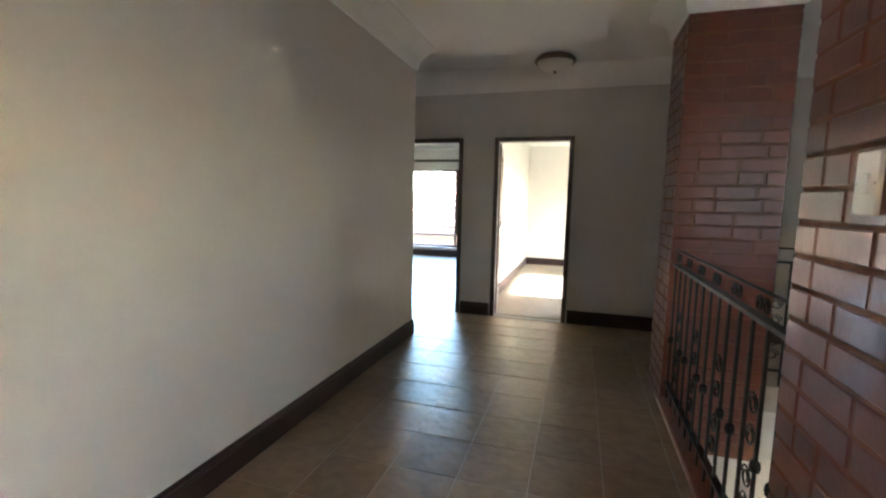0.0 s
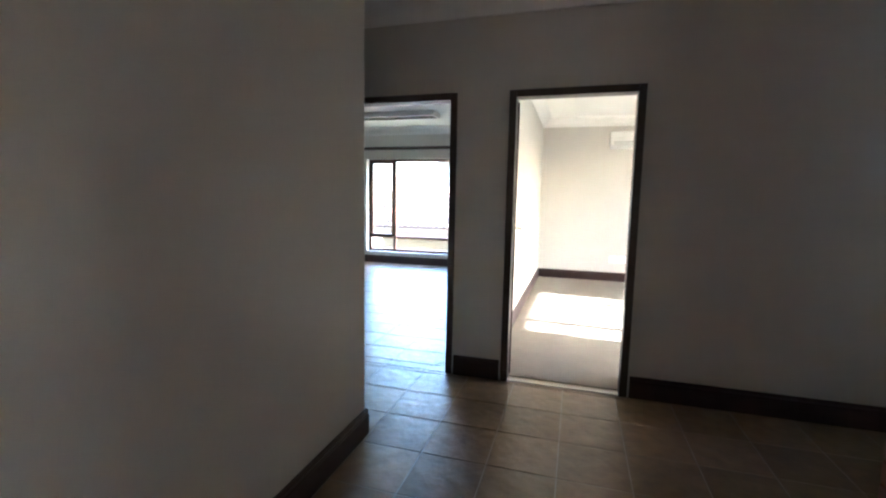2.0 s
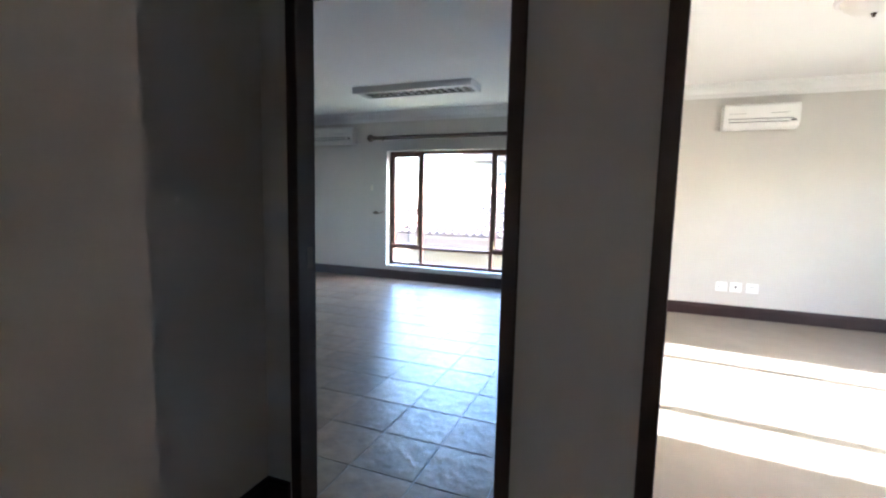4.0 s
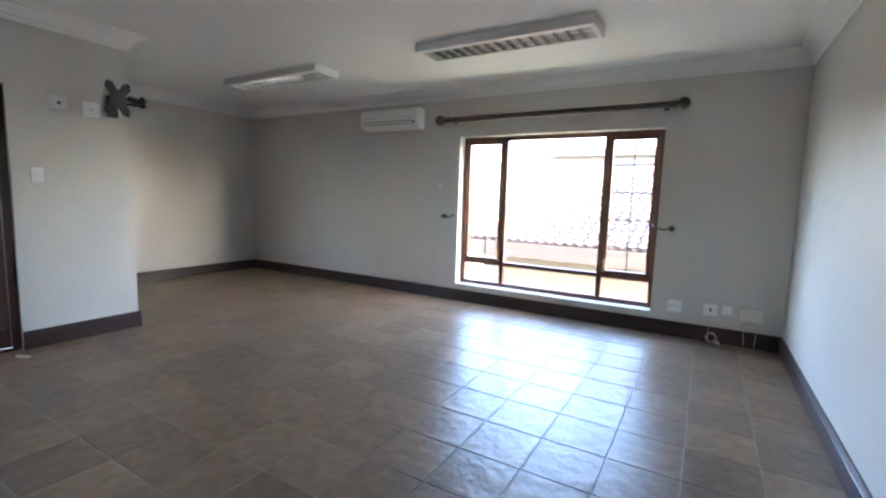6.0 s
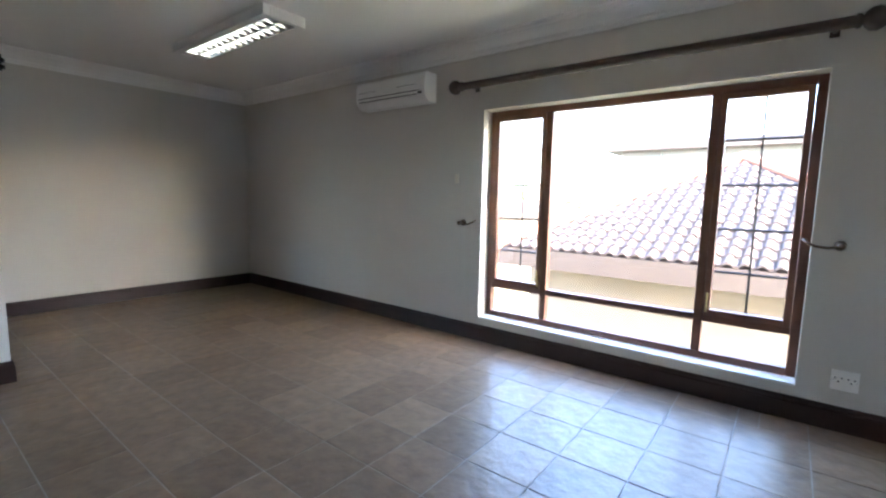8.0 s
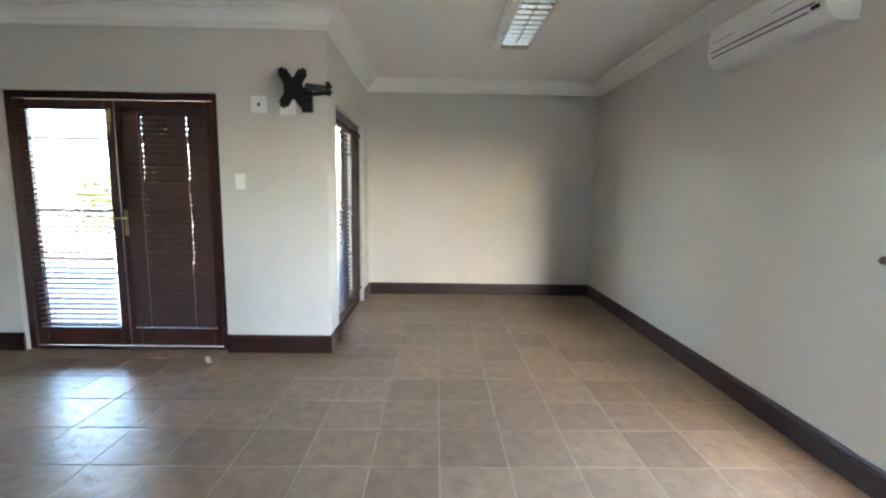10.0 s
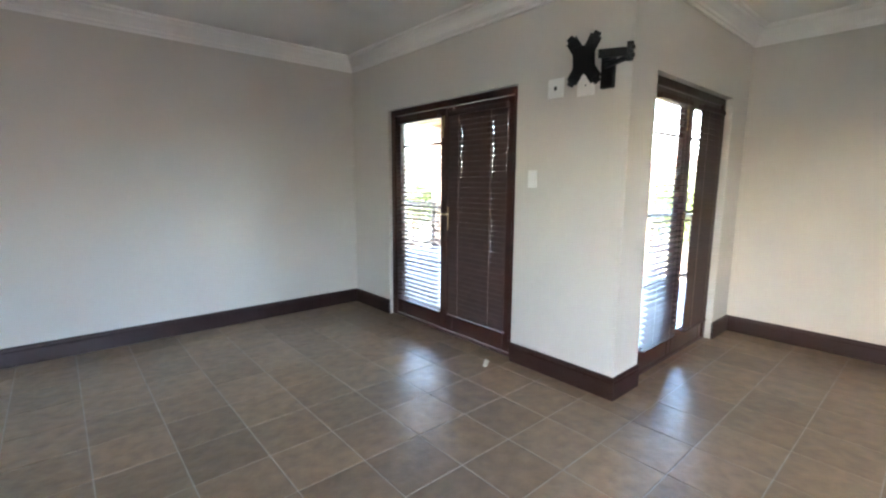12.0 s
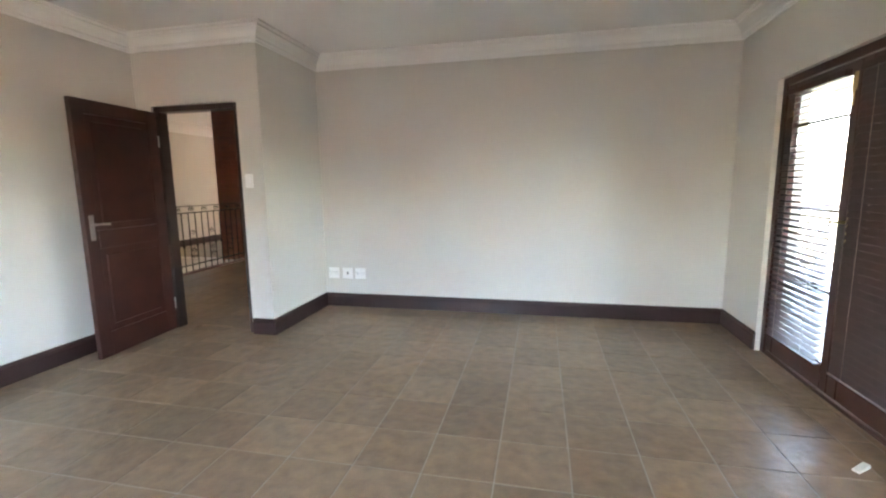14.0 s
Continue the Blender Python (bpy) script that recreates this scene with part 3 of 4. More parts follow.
# television bracket, folded against the pier
tv = thing("television_bracket", "black steel swing-arm television bracket, empty", "wall bracket", pose(XP, 2.06, 2.01))
part("wall_plate", boxed(0.0, 0.035, -0.04, 0.04, -0.12, 0.06, 0.005), BLACK, tv)
for z in (0.012, 0.052):
    part("arm", boxed(-0.01, 0.24, -0.012, 0.012, z - 0.012, z + 0.012, 0.003, pose(0.035, 0, 0, 0, 0, 62) @ pose(0, 0, -0.01)), BLACK, tv)
ex, ey = 0.035 + 0.21 * math.cos(radians(62)), 0.21 * math.sin(radians(62))
part("hinge", rod(bmesh.new(), (ex, ey, -0.02), (ex, ey, 0.075), 0.018, 14), BLACK, tv)
part("arm", box(bmesh.new(), 0, 0.16, -0.01, 0.01, 0.005, 0.05, pose(ex, ey, 0, 0, 0, -62), 0.003), BLACK, tv)
bm = bmesh.new()
box(bm, -0.006, 0.006, -0.065, 0.065, -0.075, 0.075, bevel=0.003)
for a in (33, 147, 213, 327):
    box(bm, -0.004, 0.004, -0.036, 0.036, 0.035, 0.135, pose(0, 0, 0, a), 0.003)
    box(bm, -0.007, 0.007, -0.02, 0.02, 0.115, 0.155, pose(0, 0, 0, a), 0.003)
hd = part("head_plate", bm, BLACK, tv, "star-shaped black mounting plate")
hd.matrix_world = pose(-4.818, 2.02, 2.022, 0, 6, 6)
part("swivel", boxed(-0.07, -0.004, -0.02, 0.02, -0.03, 0.03, 0.004), BLACK, hd)


def aircon(w, m):
    """A split unit, x 0 to w, back on y 0, z 0 to 0.26."""
    ac = thing("air_conditioner", "white wall-mounted split air conditioner under the cornice", "air conditioner", m)
    prof = [(0, 0.0), (-0.10, 0.0), (-0.135, 0.02), (-0.165, 0.055), (-0.172, 0.10), (-0.170, 0.2), (-0.155, 0.25), (-0.13, 0.26), (0, 0.26)]
    bm = bmesh.new()
    ends = [[bm.verts.new((x, y, z)) for y, z in prof] for x in (0, w)]
    for k in range(len(prof)):
        bm.faces.new((ends[0][k], ends[0][(k + 1) % len(prof)], ends[1][(k + 1) % len(prof)], ends[1][k]))
    bm.faces.new(ends[0]), bm.faces.new(ends[1])
    part("body", bm, ENAMEL, ac)
    part("front_panel", boxed(0.02, w - 0.02, -0.176, -0.168, 0.105, 0.235, 0.003), ENAMEL, ac)
    part("air_flap", boxed(0.05, w - 0.1, -0.004, 0.004, -0.03, 0.03, 0.002, pose(0, -0.152, 0.038, 52)), ENAMEL, ac)
    for a, b, y, z in ((0.04, w - 0.06, -0.1745, 0.096), (0.05, w - 0.1, -0.172, 0.064)):
        part("air_slot", boxed(a, b, y - 0.0015, y + 0.01, z - 0.003, z + 0.003), SLOT, ac)
    for a, b in ((0.05, w * 0.3), (w * 0.62, w - 0.1)):
        part("grille_slot", boxed(a, b, -0.1775, -0.17, 0.15, 0.153), SLOT, ac)
    part("display", boxed(w - 0.08, w - 0.035, -0.1735, -0.166, 0.066, 0.084), SLOT, ac)
    return ac


aircon(0.91, pose(-4.635, YW, 2.15))
aircon(0.69, pose(1.285, YB, 2.12))


def troffer(cx, cy, L=1.53, w=0.35):
    lt = thing("fluorescent_light", "white surface fluorescent fitting with mirror louvre, switched off", "ceiling light", pose(cx, cy, H), "twin ceiling lights")
    h = 0.075
    part("back_plate", boxed(-L / 2, L / 2, -w / 2, w / 2, -0.012, 0.001), ENAMEL, lt)
    for s in (-1, 1):
        part("side", boxed(-L / 2, L / 2, s * w / 2 - 0.028, s * w / 2 + 0.028, -h, -0.012, 0.004, pose(0, s * -0.028, 0)), ENAMEL, lt)
        part("end_cap", boxed(s * L / 2 - 0.02, s * L / 2 + 0.02, -w / 2 + 0.058, w / 2 - 0.058, -h, -0.012, 0.004, pose(s * -0.02, 0, 0)), ENAMEL, lt)
        part("tube", rod(bmesh.new(), (-L / 2 + 0.06, s * 0.062, -0.032), (L / 2 - 0.06, s * 0.062, -0.032), 0.013, 10), TUBE, lt, smooth=False)
    iw = w / 2 - 0.058
    for y in (-iw + 0.003, 0, iw - 0.003):
        part("louvre_rail", boxed(-L / 2 + 0.041, L / 2 - 0.041, y - 0.003, y + 0.003, -h + 0.002, -0.03), MIRROR, lt)
    n = 15
    bm = bmesh.new()
    vs = [bm.verts.new((x, y, z)) for y in (0.004, iw - 0.007) for x, z in ((-0.002, -h + 0.003), (0.002, -h + 0.003), (0.009, -0.05), (0.014, -0.034), (-0.014, -0.034), (-0.009, -0.05))]
    for k in range(6):
        bm.faces.new((vs[k], vs[(k + 1) % 6], vs[6 + (k + 1) % 6], vs[6 + k]))
    bm.faces.new(vs[:6]), bm.faces.new(vs[6:])
    me = mesh_of("louvre_blade", bm, MIRROR)
    for k in range(1, n):
        for y in (0, -iw + 0.003):
            b = new("louvre_blade", me)
            b.parent = lt
            b.location = (-L / 2 + 0.04 + (L - 0.08) * k / n, y, 0)


troffer(-2.08, 3.66)
troffer(-4.87, 3.69)


def dome_lamp(x, y, top, rim=BRONZE, how="bronze"):
    lp = thing("ceiling_lamp", "round frosted glass bowl lamp with " + how + " rim, off", "ceiling light", pose(x, y, top))
    part("rim", lathe(bmesh.new(), [(0.0, 0.0), (0.16, 0.0), (0.185, -0.02), (0.2, -0.04), (0.195, -0.055), (0.172, -0.058), (0.165, -0.045), (0.0, -0.04)]), rim, lp, smooth=True)
    part("glass_bowl", lathe(bmesh.new(), [(0.172, -0.05), (0.165, -0.07), (0.145, -0.095), (0.11, -0.118), (0.06, -0.134), (0.0, -0.14)]), BOWL, lp, smooth=True)
    part("finial", lathe(bmesh.new(), [(0, -0.136), (0.014, -0.138), (0.016, -0.145), (0.008, -0.15), (0.01, -0.158), (0, -0.163)], seg=14), BRONZE, lp, smooth=True)


dome_lamp(0.997, -0.381, HH)
dome_lamp(1.67, 2.33, H, ENAMEL, "white")
ds = thing("door_stop", "small white plastic wedge lying by the balcony door", "door stop", pose(XP + 0.2, 1.31, 0, 0, 0, 35))
bm = boxed(-0.045, 0.045, -0.016, 0.016, 0.0, 0.022, 0.004)
for v in bm.verts:
    if v.co.x > 0:
        v.co.z *= 0.45
part("wedge", bm, WHITE, ds)
for x, k in ((1.437, "socket"), (1.577, "data"), (1.737, "socket")):
    plate("wall_socket", "white outlet plate above the carpet", "socket", pose(x, YB, 0.36, 0, 0, 0), 0.122, 0.115, k, group="outlets in the carpeted room")


# ---------------------------------------------------------------- stair landing: piers, rails, stair
def scroll(bm, y, z, s, r=0.045):
    pts = []
    for k in range(22):
        a = k / 21 * 1.6 * math.pi * 2
        q = r * (1 - 0.62 * k / 21)
        pts.append((0, y + s * q * math.cos(a), z + q * math.sin(a)))
    return tube(bm, pts, 0.0045, 5)


def balustrade(name, L, m, label, slope=0.0):
    """A wrought-iron rail along y 0 to -L, the floor at z 0."""
    rl = thing(name, label, "railing", m, "stair railings")
    zz = lambda y, z: z + slope * y
    part("top_rod", rod(bmesh.new(), (0, 0, zz(0, 1.03)), (0, -L, zz(-L, 1.03)), 0.007, 8), IRON, rl)
    for z, hw, hh in ((0.93, 0.02, 0.008), (0.12, 0.016, 0.008)):
        bm = bmesh.new()
        vs = [bm.verts.new((x, y, zz(y, z) + dz)) for y in (0, -L) for x, dz in ((-hw, -hh), (hw, -hh), (hw, hh), (-hw, hh))]
        for k in range(4):
            bm.faces.new((vs[k], vs[(k + 1) % 4], vs[4 + (k + 1) % 4], vs[4 + k]))
        bm.faces.new(vs[:4]), bm.faces.new(vs[4:])
        part("flat_bar", bm, IRON, rl)
    n = max(2, round(L / 0.135))
    for k in range(n + 1):
        y = -0.02 - (L - 0.04) * k / n
        part("baluster", boxed(-0.006, 0.006, y - 0.006, y + 0.006, zz(y, -0.02), zz(y, 0.93)), IRON, rl)
        if k < n and k % 3 == 1:
            ym = y - (L - 0.04) / n / 2
            for z, s in ((0.62, 1), (0.50, -1), (0.34, 1), (0.24, -1)):
                part("scroll", scroll(bmesh.new(), ym, zz(ym, z), s), IRON, rl)
        if k < n and k % 3 != 1:
            part("collar", lathe(bmesh.new(), [(0, -0.03), (0.016, -0.018), (0.02, 0), (0.016, 0.018), (0, 0.03)], pose(0, y, zz(y, 0.42)), 8), IRON, rl)
        if k < n and k % 2 == 0:
            ym = y - (L - 0.04) / n / 2
            for s in (1, -1):
                part("scroll", scroll(bmesh.new(), ym - 0.03 * s, zz(ym, 0.98), s, 0.032), IRON, rl)
    return rl


balustrade("balustrade", -NF1 + PF0, pose(1.93, PF0, 0), "black wrought-iron landing railing with scrolls")
balustrade("balustrade", XE - PX1, pose(PX1, PF1 + 0.02, 0, 0, 0, 90), "black wrought-iron railing behind the brick pier")
structure("stair_edge", boxed(NX0 + 0.01, 2.0, NF1, PF0, -0.35, 0.018, 0.006), BRICK, "red face-brick edge of the landing", "kerb")
structure("wall_stair_lower", box(box(boxed(2.01, XE, NF1 - 0.2, NF1, -3.0, -0.02), 2.01, XE, PF1 - 0.001, PF1 + 0.2, -3.0, -0.201), 1.84, 2.01, NF1, PF1, -3.0, -0.351), WALL, "beige painted stairwell wall", "wall")
structure("floor_stair_side", boxed(2.01, XE, YS, NF1 - 0.2, -0.2, -0.004), GROUT, "upper floor slab beside the stairwell", "floor")
structure("floor_lower", boxed(1.8, XE + 0.2, YS, 0.2, -3.1, -3.0), GROUT, "ground-floor slab under the stair", "floor")
st = thing("staircase", "tiled flight of steps leading down", "stairs", pose(2.5, NF1, 0))
for k in range(8):
    part("step", boxed(0.9, XE - 2.51, 0.02 + 0.27 * k, 0.32 + 0.27 * k, -0.2 - 0.175 * k - 0.15, -0.175 - 0.175 * k, 0.006), TILE, st)
balustrade("stair_rail", 2.1, pose(3.35, NF1 + 0.1, -0.1, 0, 0, 180), "black wrought-iron stair rail sloping down", 0.62)
sw = plate("light_switch", "white double light switch on the brick pier", "switch", pose(NX0, -3.883, 1.373, 0, 0, -90), 0.08, 0.13)
sw.location.x -= 0.001


# ---------------------------------------------------------------- outside
structure("ground", boxed(-900, 900, -900, 900, -3.6, -3.3), GROUND, "dry garden ground reaching the horizon", "ground")
structure("balcony_floor", boxed(-9.2, XP - 0.2, -4.2, YP - 0.2, -0.25, -0.03), PAVER, "grey tiled balcony floor in shade", "balcony")
structure("balcony_soffit", boxed(-9.0, XP - 0.21, -4.0, YP - 0.21, 2.5, 2.62), SOFFIT, "varnished pine balcony ceiling", "ceiling")
structure("wall_house_side", boxed(XP - 0.4, XP - 0.221, -4.2, -0.95, -3.3, 2.8), EXTWALL, "beige rendered outside wall", "wall")
for px, py in ((-8.9, -3.9), (-8.9, 1.9)):
    structure("balcony_column", boxed(px - 0.15, px + 0.15, py - 0.15, py + 0.15, -0.03, 2.5, 0.01), EXTWALL, "beige rendered balcony column", "column")


# added slab, never in view: cuts the sky light reaching the carpeted room
structure("eaves", boxed(XBR + 0.2, XBR + 1.3, 0.0, YB + 0.2, 2.4, 2.5), FASCIA, "unseen brown overhang added to keep sky light off the window", "eaves")


def picket_rail(L, m):
    r = thing("balcony_railing", "brown timber picket railing round the balcony", "railing", m, "balcony railings")
    part("top_rail", boxed(0, L, -0.04, 0.04, 0.92, 0.97, 0.005), FASCIA, r)
    part("bottom_rail", boxed(0, L, -0.025, 0.025, 0.1, 0.14, 0.004), FASCIA, r)
    me = mesh_of("picket", boxed(-0.011, 0.011, -0.011, 0.011, 0.14, 0.92), EXTWALL)
    for k in range(int(L / 0.13)):
        p = new("picket", me)
        p.parent = r
        p.location = (0.08 + 0.13 * k, 0, 0)
    for x in (0.03, L - 0.03):
        part("post", boxed(x - 0.03, x + 0.03, -0.03, 0.03, -0.001, 0.92), FASCIA, r)


picket_rail(5.4, pose(-8.9, -3.7, -0.03, 0, 0, 90))
picket_rail(3.2, pose(-8.7, -3.9, -0.03))
pl = thing("plant_pot", "red plastic pot standing on the balcony", "pot", pose(-7.35, -0.6, -0.03))
part("pot", lathe(bmesh.new(), [(0.0, 0.0), (0.11, 0.0), (0.15, 0.26), (0.165, 0.26), (0.165, 0.3), (0.14, 0.3), (0.13, 0.27), (0.0, 0.26)]), RED, pl, smooth=True)


def hip_house(x0, x1, y0, y1, eave, pitch, m, label, course=0.34):
    """A house with a hipped roof of lapped tiles, in its own axes."""
    hs = thing("neighbour_house", label, "house", m)
    part("wall", boxed(x0 + 0.45, x1 - 0.45, y0 + 0.45, y1 - 0.45, -3.3, eave - 0.22), EXTWALL, hs)
    e = 0.02
    for a in ((x0, x1, y0, y0 + e), (x0, x1, y1 - e, y1), (x0, x0 + e, y0 + e, y1 - e), (x1 - e, x1, y0 + e, y1 - e)):
        part("fascia", boxed(*a, eave - 0.28, eave + 0.01), FASCIA, hs)
    part("soffit", boxed(x0 + e, x1 - e, y0 + e, y1 - e, eave - 0.22, eave - 0.2), EXTWALL, hs)
    half = min(x1 - x0, y1 - y0) / 2
    t = math.tan(radians(pitch))
    rf = part("roof", bmesh.new(), ROOFTILE, hs)
    bm = bmesh.new()
    c = [bm.verts.new(p) for p in ((x0, y0, eave), (x1, y0, eave), (x1, y1, eave), (x0, y1, eave))]
    if x1 - x0 >= y1 - y0:
        r = [bm.verts.new((x0 + half, y0 + half, eave + half * t)), bm.verts.new((x1 - half, y0 + half, eave + half * t))]
        faces = ((c[0], c[1], r[1], r[0]), (c[1], c[2], r[1]), (c[2], c[3], r[0], r[1]), (c[3], c[0], r[0]))
    else:
        r = [bm.verts.new((x0 + half, y0 + half, eave + half * t)), bm.verts.new((x0 + half, y1 - half, eave + half * t))]
        faces = ((c[0], c[1], r[0]), (c[1], c[2], r[1], r[0]), (c[2], c[3], r[1]), (c[3], c[0], r[0], r[1]))
    ridge = [v.co.copy() for v in r]
    for f in faces:
        if len(set(f)) > 2:
            bm.faces.new(f)
    rf.data = mesh_of("roof", bm, ROOFTILE)
    for a, b in (((x0, y0), 0), ((x1, y0), 0 if x1 - x0 < y1 - y0 else 1), ((x0, y1), 1 if x1 - x0 < y1 - y0 else 0), ((x1, y1), 1)):
        part("hip_ridge", rod(bmesh.new(), (*a, eave + 0.02), ridge[b] + Vector((0, 0, 0.03)), 0.1, 8), RIDGE, rf)
    return hs, half, t


def roof_courses(hs, x0, x1, y0, eave, half, t, sp=0.18, lap=0.22):
    """Rolled tiles on the slope that faces -y, lapped course over course."""
    bm = bmesh.new()
    ln = math.sqrt(1 + t * t)
    n = int(half * ln / lap)
    for j in range(n):
        d0, d1 = j * lap / ln, (j + 1.15) * lap / ln
        a, b = x0 + d1, x1 - d1
        k = int((b - a) / sp)
        for i in range(k):
            xa = a + i * sp
            rows = []
            for d, lift in ((d0, 0.05), (d1, 0.012)):
                rows.append([bm.verts.new((xa + u * sp, y0 + d, eave + d * t + lift + hgt)) for u, hgt in ((0.02, 0.0), (0.14, 0.03), (0.34, 0.042), (0.54, 0.028), (0.66, 0.003), (0.98, 0.0))])
            for q in range(5):
                bm.faces.new((rows[0][q], rows[0][q + 1], rows[1][q + 1], rows[1][q]))
            low = [bm.verts.new((v.co.x, v.co.y, v.co.z - 0.03)) for v in rows[0]]
            for q in range(5):
                bm.faces.new((low[q], low[q + 1], rows[0][q + 1], rows[0][q]))
    ob = part("roof_tiles", bm, ROOFTILE, hs)
    ob["kind"] = "stuff"


hs, half, t = hip_house(-4.95, 1.4, 8.2, 14.55, 0.47, 27, None, "beige rendered house with a tiled hip roof")
roof_courses(hs, -4.95, 1.4, 8.2, 0.47, half, t)
hip_house(-24, -12, 16, 26, 0.6, 24, None, "beige house with a tiled hip roof beyond")
hip_house(-34, -22, -12, 2, 0.2, 24, None, "beige house with a tiled hip roof across the garden")
nb = thing("far_house", "grey two-storey house with a low roof overhang", "house", None)
part("wall", boxed(-7.9, 6.0, 25, 33, -3.3, 3.7), GREYWALL, nb)
part("roof", boxed(-8.6, 6.6, 24.2, 33.6, 3.7, 4.1), FASCIA, nb)
wn = part("window", boxed(-7.78, -6.38, 24.95, 24.998, 2.25, 3.0), FASCIA, nb)
part("pane", boxed(-7.7, -7.12, 24.93, 24.949, 2.32, 2.93), GLASS, wn)
part("pane", boxed(-7.04, -6.46, 24.93, 24.949, 2.32, 2.93), GLASS, wn)
part("downpipe", rod(bmesh.new(), (-6.05, 24.9, -3), (-6.05, 24.9, 3.7), 0.06, 8), GREYWALL, nb)


def tree(x, y, h, spread, seed, label):
    rnd = random.Random(seed)
    tr = thing("tree", label, "tree", pose(x, y, -3.3), "garden trees")
    bm = bmesh.new()
    top = Vector((rnd.uniform(-0.3, 0.3), rnd.uniform(-0.3, 0.3), h * 0.62))
    rod(bm, (0, 0, -0.1), top, 0.16, 9, 0.07)
    tips = []
    for k in range(9):
        a, s = rnd.uniform(0, 6.28), top * rnd.uniform(0.55, 1.0)
        e = s + Vector((math.cos(a) * spread * rnd.uniform(0.4, 0.8), math.sin(a) * spread * rnd.uniform(0.4, 0.8), h * rnd.uniform(0.12, 0.36)))
        rod(bm, s, e, 0.055, 6, 0.018)
        tips += [e, s.lerp(e, 0.6)]
    part("trunk", bm, BARK, tr)
    bm = bmesh.new()
    for tip in tips:
        for _ in range(90):
            c = tip + Vector((rnd.gauss(0, 1), rnd.gauss(0, 1), rnd.gauss(0, 0.7))) * spread * 0.24
            u = Vector((rnd.gauss(0, 1), rnd.gauss(0, 1), rnd.gauss(0, 1))).normalized()
            w = u.orthogonal().normalized()
            s = rnd.uniform(0.10, 0.2)
            bm.faces.new([bm.verts.new(c + u * s * p + w * s * 0.5 * q) for p, q in ((-1, 0), (0, -1), (1, 0), (0, 1))])
    ob = part("crown", bm, LEAF, tr)
    ob["kind"] = "stuff"


for k, (x, y, h, s) in enumerate(((-25, 44, 7.0, 2.4), (-30, 46, 7.4, 2.6), (-19, 48, 6.6, 2.4), (-21, -3, 5.6, 2.2), (-23, -12, 6.4, 2.4), (-9, -20, 5.6, 2.1), (-26, 4, 6.6, 2.5), (-18, -17, 5.2, 2.0))):
    tree(x, y, h, s, 40 + k, "green leafy garden tree behind the houses")

# ---------------------------------------------------------------- bricks of the piers
BL, BH, MJ = 0.222, 0.075, 0.0105
pitch = BH + MJ
brick_mesh = {}


def brick_data(l, dpt):
    key = (round(l, 3), round(dpt, 3))
    if key not in brick_mesh:
        brick_mesh[key] = mesh_of("brick", boxed(-l / 2, l / 2, -dpt / 2, dpt / 2, -BH / 2, BH / 2, 0.004), BRICK)
    return brick_mesh[key]


def brick_pier(name, x0, x1, y0, y1, top, label):
    core = structure(name, boxed(x0 + 0.0035, x1 - 0.0035, y0 + 0.0035, y1 - 0.0035, -0.35, top), MORTAR, label, "pier")
    for j in range(-3, int(top / pitch)):
        z = (j + 0.5) * pitch
        odd = j % 2
        for side in range(4):
            along = x1 - x0 if side % 2 == 0 else y1 - y0
            a = 0.0 if odd == side % 2 else 0.105 + MJ
            end = along if odd == side % 2 else along - 0.105 - MJ
            first = True
            while a < end - 0.03:
                l = min(BL if not (first and j % 4 > 1) else BL * 0.5, end - a)
                first = False
                if end - a - l < 0.05:
                    l = end - a
                c = a + l / 2
                p = ((x0 + c, y0 + 0.0525), (x1 - 0.0525, y0 + c), (x0 + c, y1 - 0.0525), (x0 + 0.0525, y0 + c))[side]
                b = new("brick", brick_data(l, 0.105))
                b.parent = core
                o = random.uniform(-0.0015, 0.0015)
                b.location = (p[0] + o, p[1] + o, z + random.uniform(-0.001, 0.001))
                b.rotation_euler = (0, 0, (radians(90) if side % 2 else 0) + random.uniform(-0.004, 0.004))
                a += l + MJ


brick_pier("brick_pier_far", PX0, PX1, PF0, PF1, 2.62, "red face-brick pier with pale mortar joints")
brick_pier("brick_pier_near", NX0, 2.39, -4.38, NF1, HH, "red face-brick pier with pale mortar joints")

# ---------------------------------------------------------------- floor tiles
G, TH = 0.336, 0.012
GY_ROOM, GY_HALL = 2.735, -0.385                # tile rows start anew at the doorway
ZONES = [(XT, XR, YD, YW), (XP, XT, YO, YW), (XP - 0.04, XP, D10, D11), (D20, D21, YP - 0.055, YP), (XA, XP, YP, YW), (LD0, LD1, 0.0, YD), (XN, NX0 + 0.01, YC, 0.0), (XC, NX0 + 0.01, YS, YC), (NX0 + 0.01, XE, PF1, 0.0)]
tile_floor = bpy.data.objects["floor"]


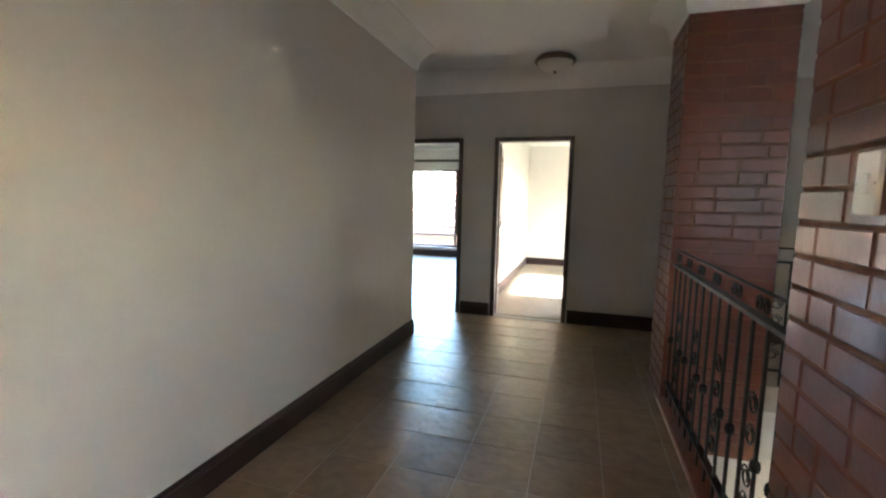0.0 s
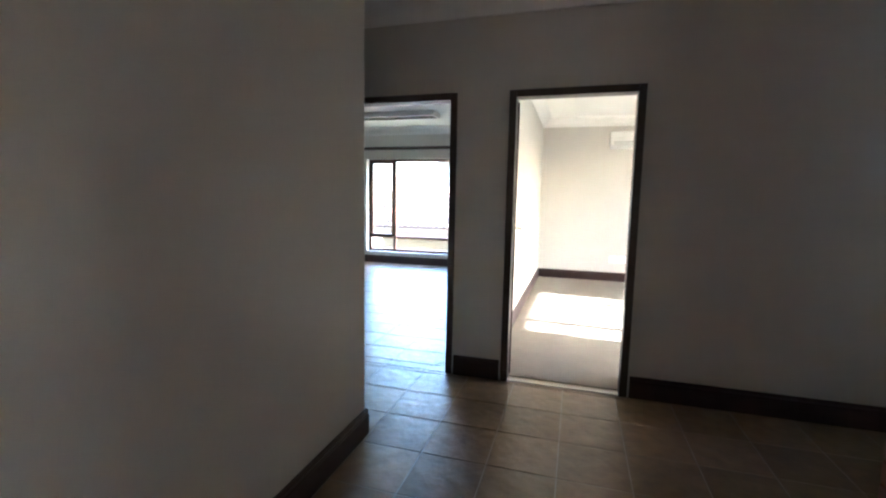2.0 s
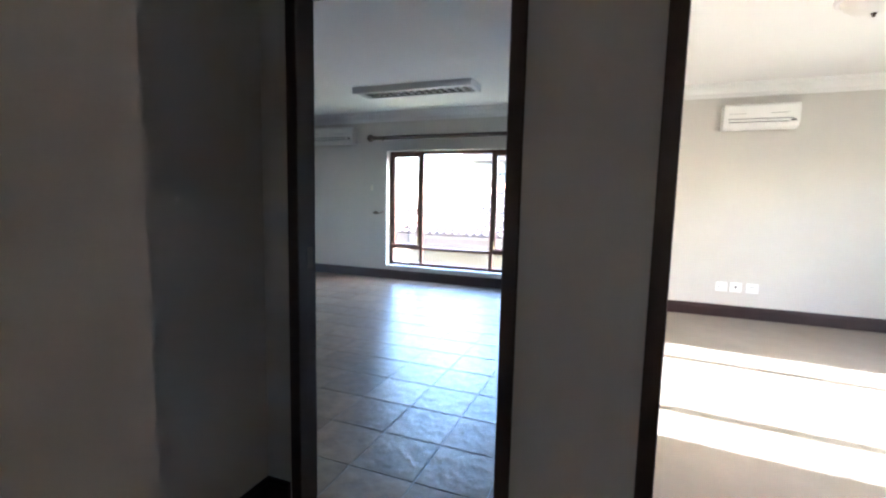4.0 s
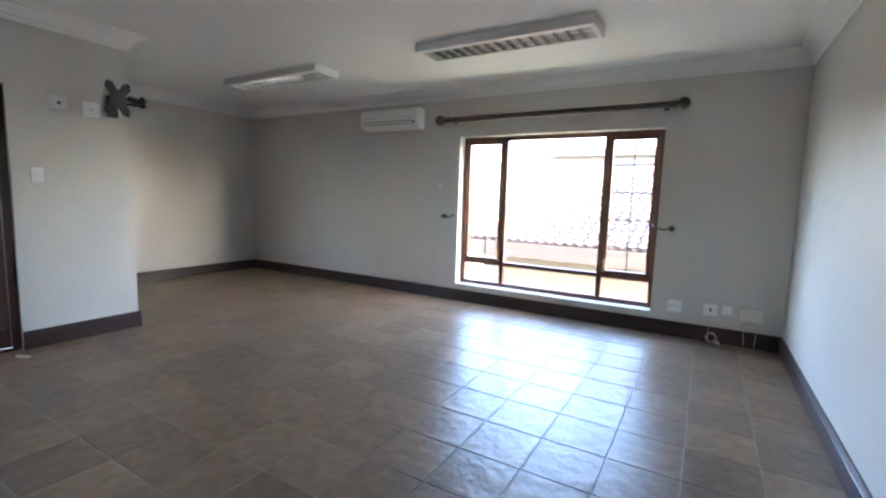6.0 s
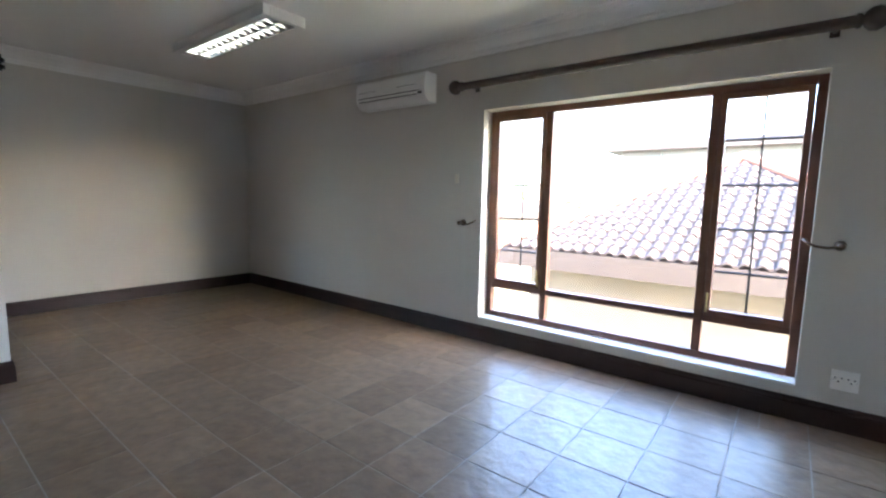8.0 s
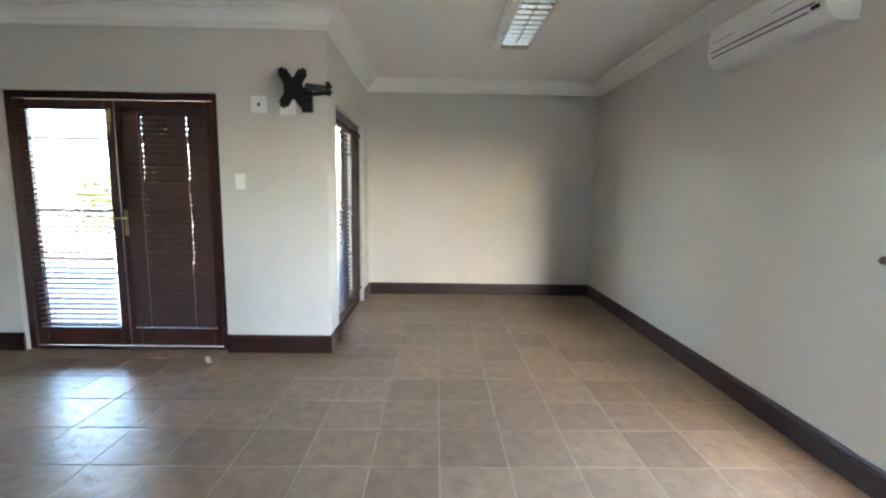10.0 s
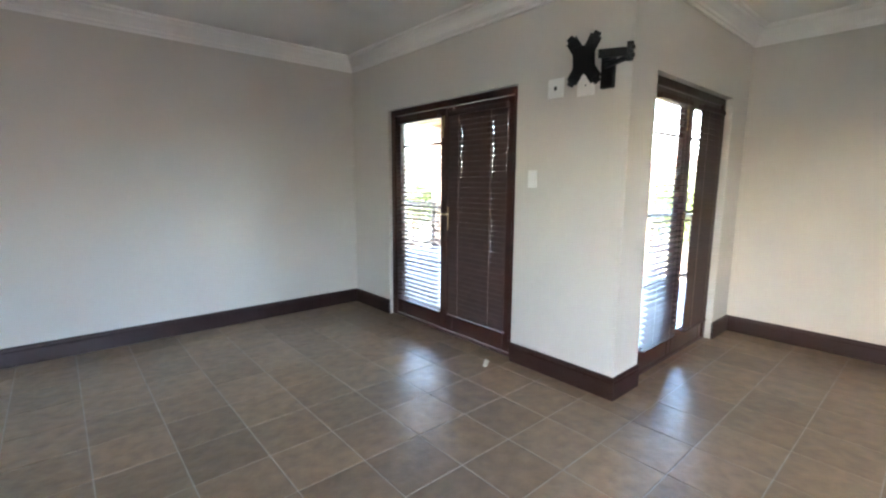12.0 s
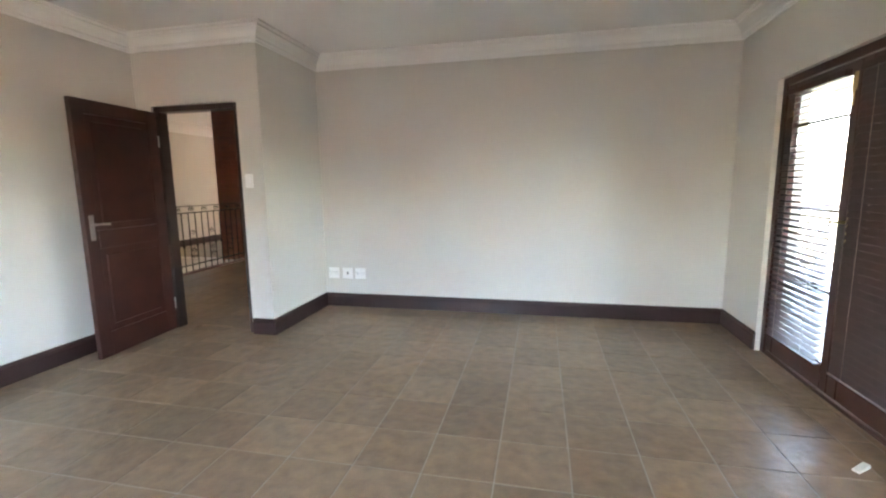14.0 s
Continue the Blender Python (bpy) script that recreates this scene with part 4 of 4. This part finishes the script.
def tile_bm(bm, x0, x1, y0, y1):
    e, c = 0.0031, 0.0022
    top = [bm.verts.new((x, y, 0)) for x, y in ((x0 + e + c, y0 + e + c), (x1 - e - c, y0 + e + c), (x1 - e - c, y1 - e - c), (x0 + e + c, y1 - e - c))]
    mid = [bm.verts.new((x, y, -0.0006)) for x, y in ((x0 + e, y0 + e), (x1 - e, y0 + e), (x1 - e, y1 - e), (x0 + e, y1 - e))]
    low = [bm.verts.new((v.co.x, v.co.y, -TH)) for v in mid]
    bm.faces.new(top)
    for a, b in ((top, mid), (mid, low)):
        for k in range(4):
            bm.faces.new((a[k], b[k], b[(k + 1) % 4], a[(k + 1) % 4]))


full_bm = bmesh.new()
tile_bm(full_bm, -G / 2, G / 2, -G / 2, G / 2)
full = mesh_of("tile", full_bm, TILE)
rest = bmesh.new()
made = 0
done = set()


def floored(x, y, zones):
    return any(a <= x <= b and p <= y <= q for a, b, p, q in zones)


for zone, (zx0, zx1, zy0, zy1) in enumerate(ZONES):
    GX, GY = (1.137, GY_HALL) if zone > 4 else (1.163, GY_ROOM)
    for i in range(math.floor((zx0 - GX) / G), math.ceil((zx1 - GX) / G)):
        for j in range(math.floor((zy0 - GY) / G), math.ceil((zy1 - GY) / G)):
            if (i, j, GY) in done:
                continue
            cx, cy = GX + (i + 0.5) * G, GY + (j + 0.5) * G
            if all(floored(cx + u * G * 0.249, cy + v * G * 0.249, ZONES[5:] if zone > 4 else ZONES[:5]) for u in range(-2, 3) for v in range(-2, 3)):
                done.add((i, j, GY))
                near = (-4.6 < cx < 0.2 and cy > 0.2) or (-0.3 < cx < 1.95 and -4.1 < cy < 0.2)
                if near and made < 300:
                    tl = new("tile", full)
                    tl.parent = tile_floor
                    tl.location = (cx, cy, random.uniform(-0.0006, 0.0004))
                    tl.rotation_euler = (random.uniform(-0.0012, 0.0012), random.uniform(-0.0012, 0.0012), 0)
                    made += 1
                else:
                    tile_bm(rest, cx - G / 2, cx + G / 2, cy - G / 2, cy + G / 2)
                continue
            x0, x1 = max(GX + i * G, zx0), min(GX + (i + 1) * G, zx1)
            y0, y1 = max(GY + j * G, zy0), min(GY + (j + 1) * G, zy1)
            if x1 - x0 > 0.012 and y1 - y0 > 0.012:
                tile_bm(rest, x0, x1, y0, y1)
ob = part("tiles", rest, TILE, tile_floor)
ob["kind"] = "stuff"
